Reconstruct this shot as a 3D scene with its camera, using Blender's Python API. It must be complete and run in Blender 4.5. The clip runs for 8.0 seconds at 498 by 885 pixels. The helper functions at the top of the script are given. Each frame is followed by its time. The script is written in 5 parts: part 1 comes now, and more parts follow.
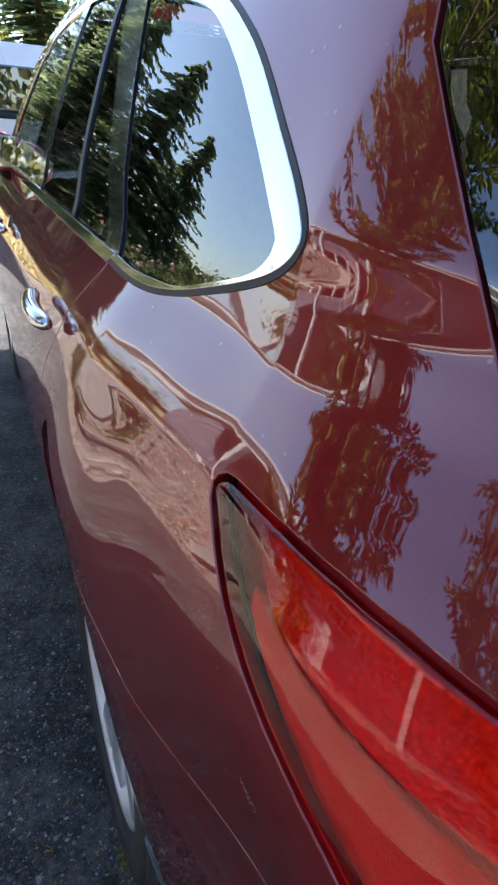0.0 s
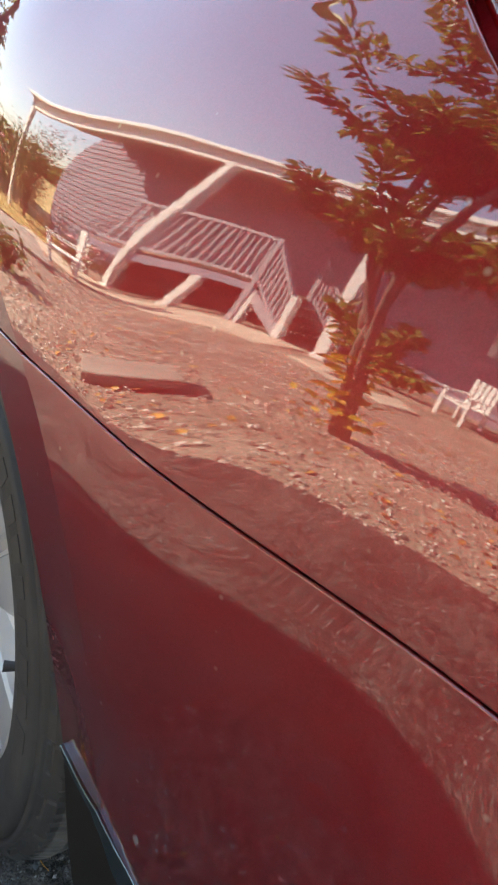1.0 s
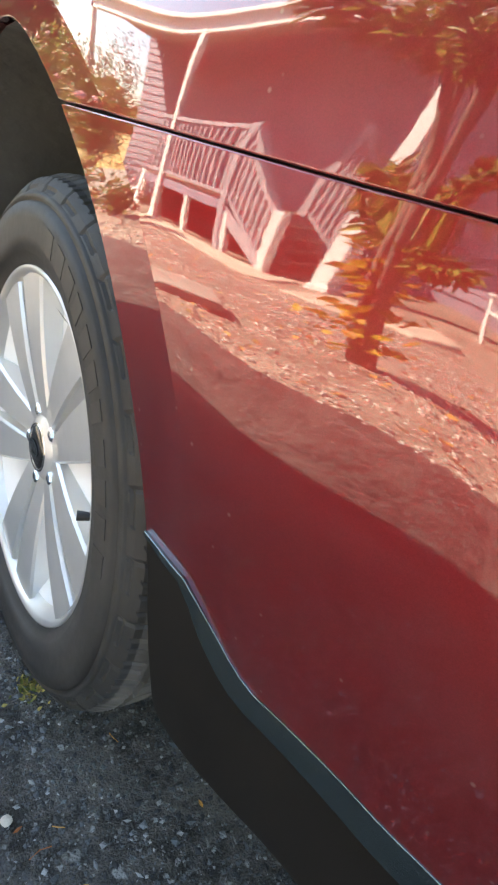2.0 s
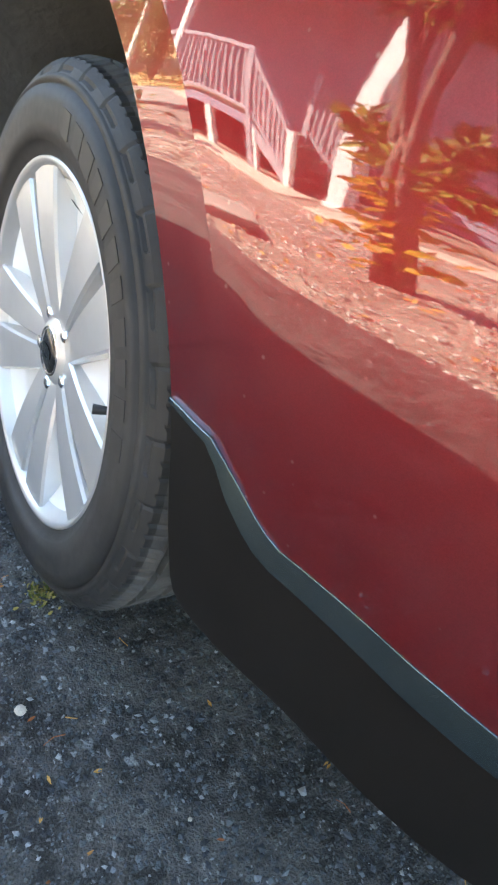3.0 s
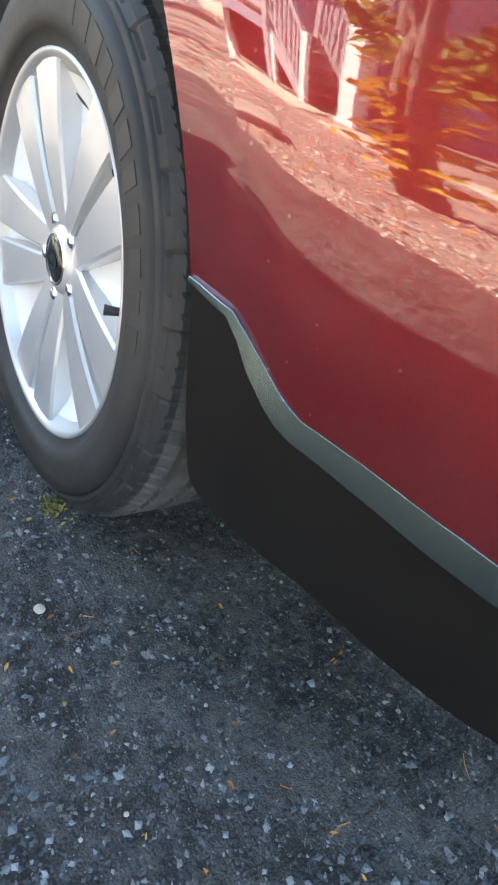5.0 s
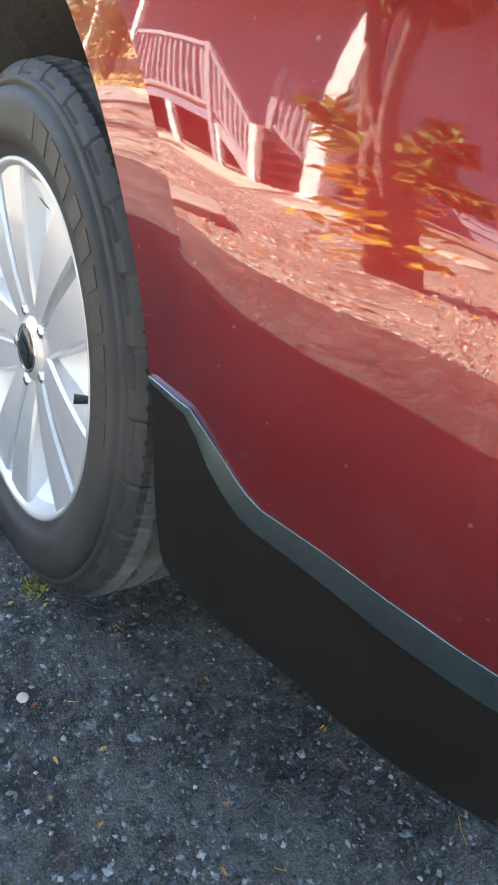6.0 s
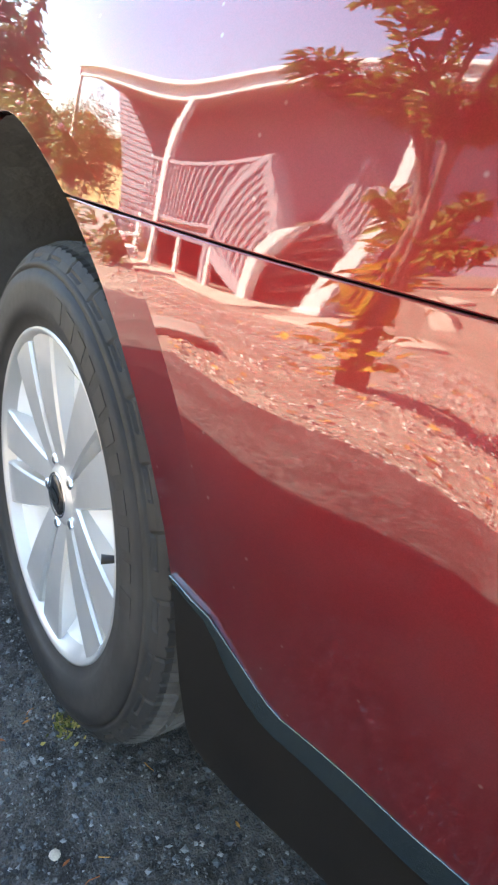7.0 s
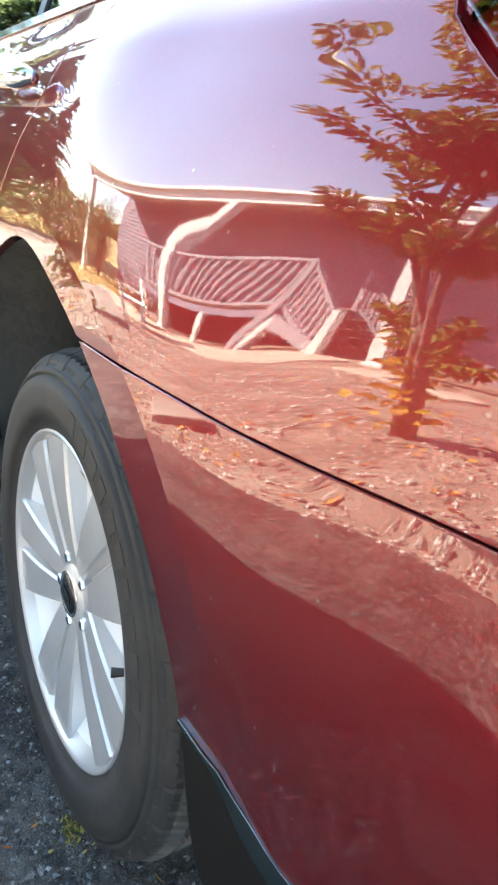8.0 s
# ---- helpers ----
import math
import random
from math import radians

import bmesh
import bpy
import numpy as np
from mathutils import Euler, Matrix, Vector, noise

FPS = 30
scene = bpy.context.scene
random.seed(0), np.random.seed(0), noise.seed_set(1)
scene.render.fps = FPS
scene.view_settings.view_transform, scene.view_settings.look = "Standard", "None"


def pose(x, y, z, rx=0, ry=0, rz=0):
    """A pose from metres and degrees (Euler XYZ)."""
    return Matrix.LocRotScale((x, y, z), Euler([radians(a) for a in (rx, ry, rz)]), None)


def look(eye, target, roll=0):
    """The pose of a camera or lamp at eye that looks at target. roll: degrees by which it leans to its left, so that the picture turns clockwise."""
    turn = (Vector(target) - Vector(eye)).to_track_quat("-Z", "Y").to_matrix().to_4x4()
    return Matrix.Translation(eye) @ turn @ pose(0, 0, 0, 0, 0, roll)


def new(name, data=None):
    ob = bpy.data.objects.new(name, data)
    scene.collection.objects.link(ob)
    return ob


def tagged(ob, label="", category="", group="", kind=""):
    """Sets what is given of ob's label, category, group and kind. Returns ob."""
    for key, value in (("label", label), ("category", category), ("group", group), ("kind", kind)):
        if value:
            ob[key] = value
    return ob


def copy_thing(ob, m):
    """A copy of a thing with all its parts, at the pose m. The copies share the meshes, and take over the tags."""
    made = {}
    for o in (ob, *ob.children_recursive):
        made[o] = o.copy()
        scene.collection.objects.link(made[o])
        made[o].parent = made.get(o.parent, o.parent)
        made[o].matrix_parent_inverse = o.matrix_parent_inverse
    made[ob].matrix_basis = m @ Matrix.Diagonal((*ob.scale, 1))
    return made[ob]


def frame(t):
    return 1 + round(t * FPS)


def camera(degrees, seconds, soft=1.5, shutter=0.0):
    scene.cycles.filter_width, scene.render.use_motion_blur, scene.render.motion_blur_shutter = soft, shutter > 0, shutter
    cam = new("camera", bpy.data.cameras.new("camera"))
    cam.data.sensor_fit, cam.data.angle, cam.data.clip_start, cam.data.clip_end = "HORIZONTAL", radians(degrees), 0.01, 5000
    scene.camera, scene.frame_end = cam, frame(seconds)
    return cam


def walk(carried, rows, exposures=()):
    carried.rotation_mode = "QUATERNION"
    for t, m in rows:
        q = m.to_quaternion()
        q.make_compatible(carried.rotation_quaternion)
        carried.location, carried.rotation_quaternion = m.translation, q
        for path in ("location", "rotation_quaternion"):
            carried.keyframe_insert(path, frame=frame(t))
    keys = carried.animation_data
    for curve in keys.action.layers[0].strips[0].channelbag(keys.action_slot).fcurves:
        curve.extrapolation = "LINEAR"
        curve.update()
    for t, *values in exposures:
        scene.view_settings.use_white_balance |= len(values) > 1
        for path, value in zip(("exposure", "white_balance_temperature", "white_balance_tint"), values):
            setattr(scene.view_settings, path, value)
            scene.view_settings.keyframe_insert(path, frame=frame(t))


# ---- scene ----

# ---------- camera ----------
cam = camera(45.35, 8.0, soft=2.4, shutter=0.0)
walk(cam, [
    (0.0, pose(-0.1199, -0.8172, 1.2550, 63.57, -3.38, -23.33)),
    (0.3, pose(-0.1102, -0.6827, 1.1823, 62.79, -7.56, -32.22)),
    (0.5, pose(-0.1163, -0.6524, 1.1145, 66.18, -10.32, -34.55)),
    (0.7, pose(-0.1447, -0.6534, 1.0362, 66.71, -14.51, -37.31)),
    (0.8, pose(-0.1555, -0.6680, 0.9851, 68.00, -17.87, -37.37)),
    (1.0, pose(-0.1934, -0.6537, 0.9414, 63.94, -16.83, -35.91)),
    (1.5, pose(-0.2170, -0.6974, 0.8482, 63.21, -14.63, -33.56)),
    (2.8, pose(-0.2579, -0.7403, 0.7370, 61.23, -14.95, -32.76)),
    (3.0, pose(-0.2551, -0.7501, 0.7139, 59.69, -15.74, -32.92)),
    (3.5, pose(-0.2549, -0.7635, 0.6736, 55.25, -16.43, -32.54)),
    (4.0, pose(-0.2636, -0.7690, 0.6678, 54.85, -15.68, -32.79)),
    (5.5, pose(-0.2850, -0.7811, 0.6614, 56.20, -15.49, -34.49)),
    (6.0, pose(-0.2723, -0.7823, 0.7079, 60.44, -13.36, -36.51)),
    (6.5, pose(-0.2753, -0.7749, 0.7595, 64.15, -12.32, -36.75)),
    (7.0, pose(-0.2608, -0.7434, 0.8344, 64.79, -10.29, -34.84)),
    (7.5, pose(-0.2547, -0.7249, 0.8844, 67.24, -10.24, -33.67)),
    (8.0, pose(-0.2469, -0.7065, 0.9207, 67.82, -9.52, -33.52)),
], exposures=[(0.0, 1.82, 6250, 12), (0.3, 2.3, 6550, 9.5), (0.5, 2.3, 6700, 8), (0.7, 2.2, 6850, 9), (0.8, 2.15, 6950, 8.5), (1.0, 2.7, 7500, 8), (1.5, 3.2, 7850, 7), (3.0, 3.45, 7000, 7), (6.5, 3.45, 6950, 7), (7.5, 3.36, 6950, 5.5), (8.0, 3.33, 6950, 4.5)])

# ---------- light ----------
SUN_AZ, SUN_EL = radians(37), radians(42)     # to the right of straight ahead, above the horizon
world = bpy.data.worlds.new("sky")
scene.world = world
world.use_nodes = True
wn = world.node_tree
wn.nodes.clear()
sky = wn.nodes.new("ShaderNodeTexSky")
sky.sky_type = "NISHITA"
sky.sun_disc = False
sky.sun_elevation, sky.sun_rotation = SUN_EL, SUN_AZ
sky.air_density, sky.dust_density, sky.ozone_density = 1.0, 0.9, 1.8
bg = wn.nodes.new("ShaderNodeBackground")
bg.inputs["Strength"].default_value = 0.13
wo = wn.nodes.new("ShaderNodeOutputWorld")
wn.links.new(sky.outputs[0], bg.inputs[0])
wn.links.new(bg.outputs[0], wo.inputs[0])
sun = new("sun", bpy.data.lights.new("sun", "SUN"))
sun.data.energy, sun.data.angle, sun.data.color = 5.0, radians(0.6), (1.0, 0.93, 0.82)
sd = Vector((math.sin(SUN_AZ) * math.cos(SUN_EL), math.cos(SUN_AZ) * math.cos(SUN_EL), math.sin(SUN_EL)))
sun.matrix_world = look(sd * 60, (0, 0, 0))
tagged(sun, kind="structure")

# ---------- materials ----------


def nodes_of(m):
    m.use_nodes = True
    nt = m.node_tree
    return nt, nt.nodes["Principled BSDF"]


def surface(name, c1, c2, scale=20, rough=0.6, metal=0.0, coat=0.0, bump=0.0, bump_scale=200, fine=0.0, spec=0.5, island=False, thin=0.0):
    """Two noise scales mix two colours; a finer noise gives relief."""
    m = bpy.data.materials.new(name)
    nt, b = nodes_of(m)
    co = nt.nodes.new("ShaderNodeTexCoord")
    n1 = nt.nodes.new("ShaderNodeTexNoise")
    n1.inputs["Scale"].default_value, n1.inputs["Detail"].default_value = scale, 6
    nt.links.new(co.outputs["Object"], n1.inputs["Vector"])
    ramp = nt.nodes.new("ShaderNodeValToRGB")
    ramp.color_ramp.elements[0].position, ramp.color_ramp.elements[1].position = 0.32, 0.7
    ramp.color_ramp.elements[0].color, ramp.color_ramp.elements[1].color = (*c1, 1), (*c2, 1)
    if island:
        geo = nt.nodes.new("ShaderNodeNewGeometry")
        add = nt.nodes.new("ShaderNodeMath")
        add.operation = "MULTIPLY_ADD"
        add.inputs[1].default_value = 0.3
        nt.links.new(n1.outputs[0], add.inputs[0])
        mul = nt.nodes.new("ShaderNodeMath")
        mul.operation = "MULTIPLY"
        mul.inputs[1].default_value = 0.75
        nt.links.new(geo.outputs["Random Per Island"], mul.inputs[0])
        nt.links.new(mul.outputs[0], add.inputs[2])
        nt.links.new(add.outputs[0], ramp.inputs[0])
    else:
        nt.links.new(n1.outputs[0], ramp.inputs[0])
    nt.links.new(ramp.outputs[0], b.inputs["Base Color"])
    b.inputs["Roughness"].default_value, b.inputs["Metallic"].default_value = rough, metal
    b.inputs["Coat Weight"].default_value, b.inputs["Coat Roughness"].default_value = coat, 0.03
    b.inputs["Specular IOR Level"].default_value = spec
    if fine:
        n3 = nt.nodes.new("ShaderNodeTexNoise")
        n3.inputs["Scale"].default_value, n3.inputs["Detail"].default_value = scale * 9, 4
        nt.links.new(co.outputs["Object"], n3.inputs["Vector"])
        mr = nt.nodes.new("ShaderNodeMapRange")
        mr.inputs["To Min"].default_value, mr.inputs["To Max"].default_value = rough - fine, rough + fine
        nt.links.new(n3.outputs[0], mr.inputs[0])
        nt.links.new(mr.outputs[0], b.inputs["Roughness"])
    if bump:
        n2 = nt.nodes.new("ShaderNodeTexNoise")
        n2.inputs["Scale"].default_value, n2.inputs["Detail"].default_value = bump_scale, 5
        nt.links.new(co.outputs["Object"], n2.inputs["Vector"])
        bp = nt.nodes.new("ShaderNodeBump")
        bp.inputs["Strength"].default_value, bp.inputs["Distance"].default_value = bump, 0.01
        nt.links.new(n2.outputs[0], bp.inputs["Height"])
        nt.links.new(bp.outputs[0], b.inputs["Normal"])
    if thin:                    # leaves let light through
        tl = nt.nodes.new("ShaderNodeBsdfTranslucent")
        nt.links.new(ramp.outputs[0], tl.inputs[0])
        mx = nt.nodes.new("ShaderNodeMixShader")
        mx.inputs[0].default_value = thin
        nt.links.new(b.outputs[0], mx.inputs[1])
        nt.links.new(tl.outputs[0], mx.inputs[2])
        nt.links.new(mx.outputs[0], nt.nodes["Material Output"].inputs[0])
    return m


def paint_material():
    """Red pearl paint under clear coat, with a film of dust and a few dried spots."""
    m = bpy.data.materials.new("red_pearl_paint")
    nt, b = nodes_of(m)
    co = nt.nodes.new("ShaderNodeTexCoord")
    flake = nt.nodes.new("ShaderNodeTexVoronoi")
    flake.inputs["Scale"].default_value = 1800
    nt.links.new(co.outputs["Object"], flake.inputs["Vector"])
    mixf = nt.nodes.new("ShaderNodeMix")
    mixf.data_type = "RGBA"
    mixf.inputs[6].default_value, mixf.inputs[7].default_value = (0.19, 0.0055, 0.009, 1), (0.255, 0.011, 0.0155, 1)
    nt.links.new(flake.outputs["Color"], mixf.inputs[0])
    spots = nt.nodes.new("ShaderNodeTexVoronoi")
    spots.inputs["Scale"].default_value = 62
    spots.inputs["Randomness"].default_value = 1
    nt.links.new(co.outputs["Object"], spots.inputs["Vector"])
    near = nt.nodes.new("ShaderNodeMapRange")
    near.inputs["From Min"].default_value, near.inputs["From Max"].default_value = 0.045, 0.13
    near.inputs["To Min"].default_value, near.inputs["To Max"].default_value = 1, 0
    nt.links.new(spots.outputs["Distance"], near.inputs[0])
    sep = nt.nodes.new("ShaderNodeSeparateColor")
    nt.links.new(spots.outputs["Color"], sep.inputs[0])
    some = nt.nodes.new("ShaderNodeMath")
    some.operation = "GREATER_THAN"
    some.inputs[1].default_value = 0.7
    nt.links.new(sep.outputs[0], some.inputs[0])
    spot = nt.nodes.new("ShaderNodeMath")
    spot.operation = "MULTIPLY"
    nt.links.new(near.outputs[0], spot.inputs[0])
    nt.links.new(some.outputs[0], spot.inputs[1])
    dim = nt.nodes.new("ShaderNodeMath")
    dim.operation = "MULTIPLY"
    dim.inputs[1].default_value = 0.42
    nt.links.new(spot.outputs[0], dim.inputs[0])
    film = nt.nodes.new("ShaderNodeTexNoise")
    film.inputs["Scale"].default_value, film.inputs["Detail"].default_value = 5, 8
    nt.links.new(co.outputs["Object"], film.inputs["Vector"])
    fr = nt.nodes.new("ShaderNodeMapRange")
    fr.inputs["From Min"].default_value, fr.inputs["From Max"].default_value = 0.4, 0.8
    fr.inputs["To Min"].default_value, fr.inputs["To Max"].default_value = 0.006, 0.06
    nt.links.new(film.outputs[0], fr.inputs[0])
    top = nt.nodes.new("ShaderNodeMath")
    top.operation = "MAXIMUM"
    nt.links.new(dim.outputs[0], top.inputs[0])
    nt.links.new(fr.outputs[0], top.inputs[1])
    dust = nt.nodes.new("ShaderNodeMix")
    dust.data_type = "RGBA"
    dust.inputs[7].default_value = (0.5, 0.36, 0.3, 1)
    nt.links.new(top.outputs[0], dust.inputs[0])
    nt.links.new(mixf.outputs[2], dust.inputs[6])
    nt.links.new(dust.outputs[2], b.inputs["Base Color"])
    b.inputs["Metallic"].default_value, b.inputs["Roughness"].default_value = 0.7, 0.42
    b.inputs["Specular Tint"].default_value = (0.25, 0.02, 0.03, 1)
    b.inputs["Coat Weight"].default_value, b.inputs["Coat Roughness"].default_value = 1.0, 0.022
    b.inputs["Coat IOR"].default_value = 1.92
    # faint waves of the pressed panel and orange peel in the lacquer
    last = None
    for scale, detail, deep in ((9.0, 1, 0.0001), (150.0, 1, 0.000006)):
        wave = nt.nodes.new("ShaderNodeTexNoise")
        wave.inputs["Scale"].default_value, wave.inputs["Detail"].default_value = scale, detail
        nt.links.new(co.outputs["Object"], wave.inputs["Vector"])
        bp = nt.nodes.new("ShaderNodeBump")
        bp.inputs["Strength"].default_value, bp.inputs["Distance"].default_value = 1.0, deep
        nt.links.new(wave.outputs[0], bp.inputs["Height"])
        if last:
            nt.links.new(last.outputs[0], bp.inputs["Normal"])
        last = bp
    nt.links.new(last.outputs[0], b.inputs["Coat Normal"])
    return m


def pane_material(name, tint, ior=1.5):
    """Clear pane: tinted see-through with a mirror-like gloss on top."""
    m = bpy.data.materials.new(name)
    m.use_nodes = True
    nt = m.node_tree
    nt.nodes.remove(nt.nodes["Principled BSDF"])
    tr = nt.nodes.new("ShaderNodeBsdfTransparent")
    tr.inputs[0].default_value = (*tint, 1)
    gl = nt.nodes.new("ShaderNodeBsdfGlossy")
    gl.inputs["Roughness"].default_value = 0.0
    fr = nt.nodes.new("ShaderNodeFresnel")
    fr.inputs[0].default_value = ior
    mx = nt.nodes.new("ShaderNodeMixShader")
    nt.links.new(fr.outputs[0], mx.inputs[0])
    nt.links.new(tr.outputs[0], mx.inputs[1])
    nt.links.new(gl.outputs[0], mx.inputs[2])
    nt.links.new(mx.outputs[0], nt.nodes["Material Output"].inputs[0])
    return m


def ribbed_material():
    """Red plastic with fine moulded ribs."""
    m = bpy.data.materials.new("ribbed_red_plastic")
    nt, b = nodes_of(m)
    co = nt.nodes.new("ShaderNodeTexCoord")
    wv = nt.nodes.new("ShaderNodeTexWave")
    wv.bands_direction = "Z"
    wv.inputs["Scale"].default_value, wv.inputs["Distortion"].default_value = 330, 0.2
    nt.links.new(co.outputs["Object"], wv.inputs["Vector"])
    ramp = nt.nodes.new("ShaderNodeValToRGB")
    ramp.color_ramp.elements[0].color, ramp.color_ramp.elements[1].color = (0.86, 0.02, 0.022, 1), (0.98, 0.03, 0.034, 1)
    nt.links.new(wv.outputs[0], ramp.inputs[0])
    nt.links.new(ramp.outputs[0], b.inputs["Base Color"])
    b.inputs["Roughness"].default_value = 0.25
    bp = nt.nodes.new("ShaderNodeBump")
    bp.inputs["Strength"].default_value, bp.inputs["Distance"].default_value = 0.25, 0.001
    nt.links.new(wv.outputs[0], bp.inputs["Height"])
    nt.links.new(bp.outputs[0], b.inputs["Normal"])
    return m


def faceted_material():
    """Mirror-like red reflector broken into small facets."""
    m = bpy.data.materials.new("faceted_red_reflector")
    nt, b = nodes_of(m)
    co = nt.nodes.new("ShaderNodeTexCoord")
    vo = nt.nodes.new("ShaderNodeTexVoronoi")
    vo.inputs["Scale"].default_value = 260
    nt.links.new(co.outputs["Object"], vo.inputs["Vector"])
    mix = nt.nodes.new("ShaderNodeMix")
    mix.data_type = "RGBA"
    mix.inputs[6].default_value, mix.inputs[7].default_value = (1.0, 0.035, 0.03, 1), (1.0, 0.10, 0.06, 1)
    nt.links.new(vo.outputs["Color"], mix.inputs[0])
    nt.links.new(mix.outputs[2], b.inputs["Base Color"])
    b.inputs["Metallic"].default_value, b.inputs["Roughness"].default_value = 0.35, 0.16
    bp = nt.nodes.new("ShaderNodeBump")
    bp.inputs["Strength"].default_value, bp.inputs["Distance"].default_value = 0.35, 0.0022
    nt.links.new(vo.outputs["Distance"], bp.inputs["Height"])
    nt.links.new(bp.outputs[0], b.inputs["Normal"])
    return m


def asphalt_material():
    """Dark binder with angular chips of three sizes, grey, bluish and pale."""
    m = bpy.data.materials.new("worn_asphalt")
    nt, b = nodes_of(m)
    co = nt.nodes.new("ShaderNodeTexCoord")

    def noise_at(scale, detail=6):
        n = nt.nodes.new("ShaderNodeTexNoise")
        n.inputs["Scale"].default_value, n.inputs["Detail"].default_value = scale, detail
        nt.links.new(co.outputs["Object"], n.inputs["Vector"])
        return n

    def span(src, a0, a1, b0, b1):
        r = nt.nodes.new("ShaderNodeMapRange")
        for key, val in (("From Min", a0), ("From Max", a1), ("To Min", b0), ("To Max", b1)):
            r.inputs[key].default_value = val
        nt.links.new(src, r.inputs[0])
        return r.outputs[0]

    def calc(op, a, c):
        q = nt.nodes.new("ShaderNodeMath")
        q.operation = op
        nt.links.new(a, q.inputs[0])
        if isinstance(c, float):
            q.inputs[1].default_value = c
        else:
            nt.links.new(c, q.inputs[1])
        return q.outputs[0]
    broad, big, mid, fine = noise_at(1.7, 5), noise_at(7), noise_at(38, 8), noise_at(330, 5)
    base = nt.nodes.new("ShaderNodeValToRGB")
    base.color_ramp.elements[0].position, base.color_ramp.elements[1].position = 0.36, 0.68
    base.color_ramp.elements[0].color, base.color_ramp.elements[1].color = (0.014, 0.0116, 0.0098, 1), (0.125, 0.114, 0.10, 1)
    tone = calc("ADD", calc("ADD", span(big.outputs[0], .3, .7, -.16, .16), mid.outputs[0]), span(broad.outputs[0], .32, .68, -.13, .11))
    nt.links.new(calc("ADD", tone, span(fine.outputs[0], .3, .7, -.14, .14)), base.inputs[0])
    colour, height = base.outputs[0], span(fine.outputs[0], .3, .7, -.25, .25)
    height = calc("ADD", height, span(mid.outputs[0], .3, .7, -.7, .7))
    warp = nt.nodes.new("ShaderNodeVectorMath")
    warp.operation = "MULTIPLY_ADD"
    warp.inputs[1].default_value = (0.006, 0.006, 0.006)
    nt.links.new(noise_at(60, 3).outputs["Color"], warp.inputs[0])
    nt.links.new(co.outputs["Object"], warp.inputs[2])
    for scale, share, cut in ((230, .55, .07), (125, .68, .07), (70, .93, .09)):
        cell = nt.nodes.new("ShaderNodeTexVoronoi")
        edge = nt.nodes.new("ShaderNodeTexVoronoi")
        edge.feature = "DISTANCE_TO_EDGE"
        for n in (cell, edge):
            n.inputs["Scale"].default_value = scale
            nt.links.new(warp.outputs[0], n.inputs["Vector"])
        sep = nt.nodes.new("ShaderNodeSeparateColor")
        nt.links.new(cell.outputs["Color"], sep.inputs[0])
        chosen = span(sep.outputs[0], share, share + .02, 0, 1)
        inside = span(edge.outputs["Distance"], cut, cut + .14, 0, 1)
        mask = calc("MULTIPLY", chosen, inside)
        chip = nt.nodes.new("ShaderNodeValToRGB")
        e = chip.color_ramp.elements
        e[0].position, e[0].color = 0.0, (0.05, 0.048, 0.046, 1)
        e[1].position, e[1].color = 1.0, (0.42, 0.43, 0.42, 1)
        for at, col in ((.35, (0.075, 0.076, 0.076, 1)), (.62, (0.095, 0.118, 0.128, 1)), (.84, (0.18, 0.18, 0.17, 1))):
            e.new(at).color = col
        nt.links.new(sep.outputs[1], chip.inputs[0])
        mx = nt.nodes.new("ShaderNodeMix")
        mx.data_type = "RGBA"
        nt.links.new(calc("MULTIPLY", mask, .7), mx.inputs[0])
        nt.links.new(colour, mx.inputs[6])
        nt.links.new(chip.outputs[0], mx.inputs[7])
        colour = mx.outputs[2]
        height = calc("ADD", height, calc("MULTIPLY", mask, .35))
    nt.links.new(colour, b.inputs["Base Color"])
    nt.links.new(span(mid.outputs[0], .3, .7, .55, .85), b.inputs["Roughness"])
    bp = nt.nodes.new("ShaderNodeBump")
    bp.inputs["Strength"].default_value, bp.inputs["Distance"].default_value = 1.0, 0.006
    nt.links.new(height, bp.inputs["Height"])
    nt.links.new(bp.outputs[0], b.inputs["Normal"])
    return m


PAINT = paint_material()
GLASS = pane_material("privacy_glass", (0.27, 0.31, 0.33), 2.75)
CLEAR = pane_material("clear_glass", (0.75, 0.8, 0.8), 1.5)
LENS_RED = pane_material("red_lens", (1.0, 0.28, 0.26), 1.6)
CHROME = surface("chrome", (0.72, 0.73, 0.75), (0.8, 0.8, 0.82), 15, 0.08, 1.0, fine=0.03)
SATIN = surface("satin_silver", (0.145, 0.198, 0.208), (0.185, 0.245, 0.255), 6, 0.24, 1.0, fine=0.04)
BLACK = surface("black_textured_plastic", (0.0072, 0.0066, 0.0062), (0.0115, 0.0108, 0.0102), 6, 0.75, bump=0.12, bump_scale=900, spec=0.16)
GLOSSBLACK = surface("gloss_black_trim", (0.012, 0.012, 0.013), (0.02, 0.02, 0.02), 8, 0.12, coat=0.6)
# near-black for inner metal, and for shade in recesses, gaps and below the deck
INNER = surface("dark_metal_and_shade", (0.006, 0.005, 0.005), (0.012, 0.010, 0.010), 9, 0.8)
RUBBER = surface("tyre_rubber", (0.020, 0.0195, 0.019), (0.040, 0.038, 0.036), 11, 0.62, bump=0.08, bump_scale=700, fine=0.08)
SCUFF = surface("scuffed_paint", (0.34, 0.2, 0.18), (0.45, 0.32, 0.3), 200, 0.7)
LINER = surface("dusty_liner_plastic", (0.075, 0.075, 0.075), (0.12, 0.117, 0.112), 8, 0.85, bump=0.4, bump_scale=40)
RUBBER_TEXT = surface("raised_rubber", (0.03, 0.028, 0.026), (0.044, 0.041, 0.038), 30, 0.6)
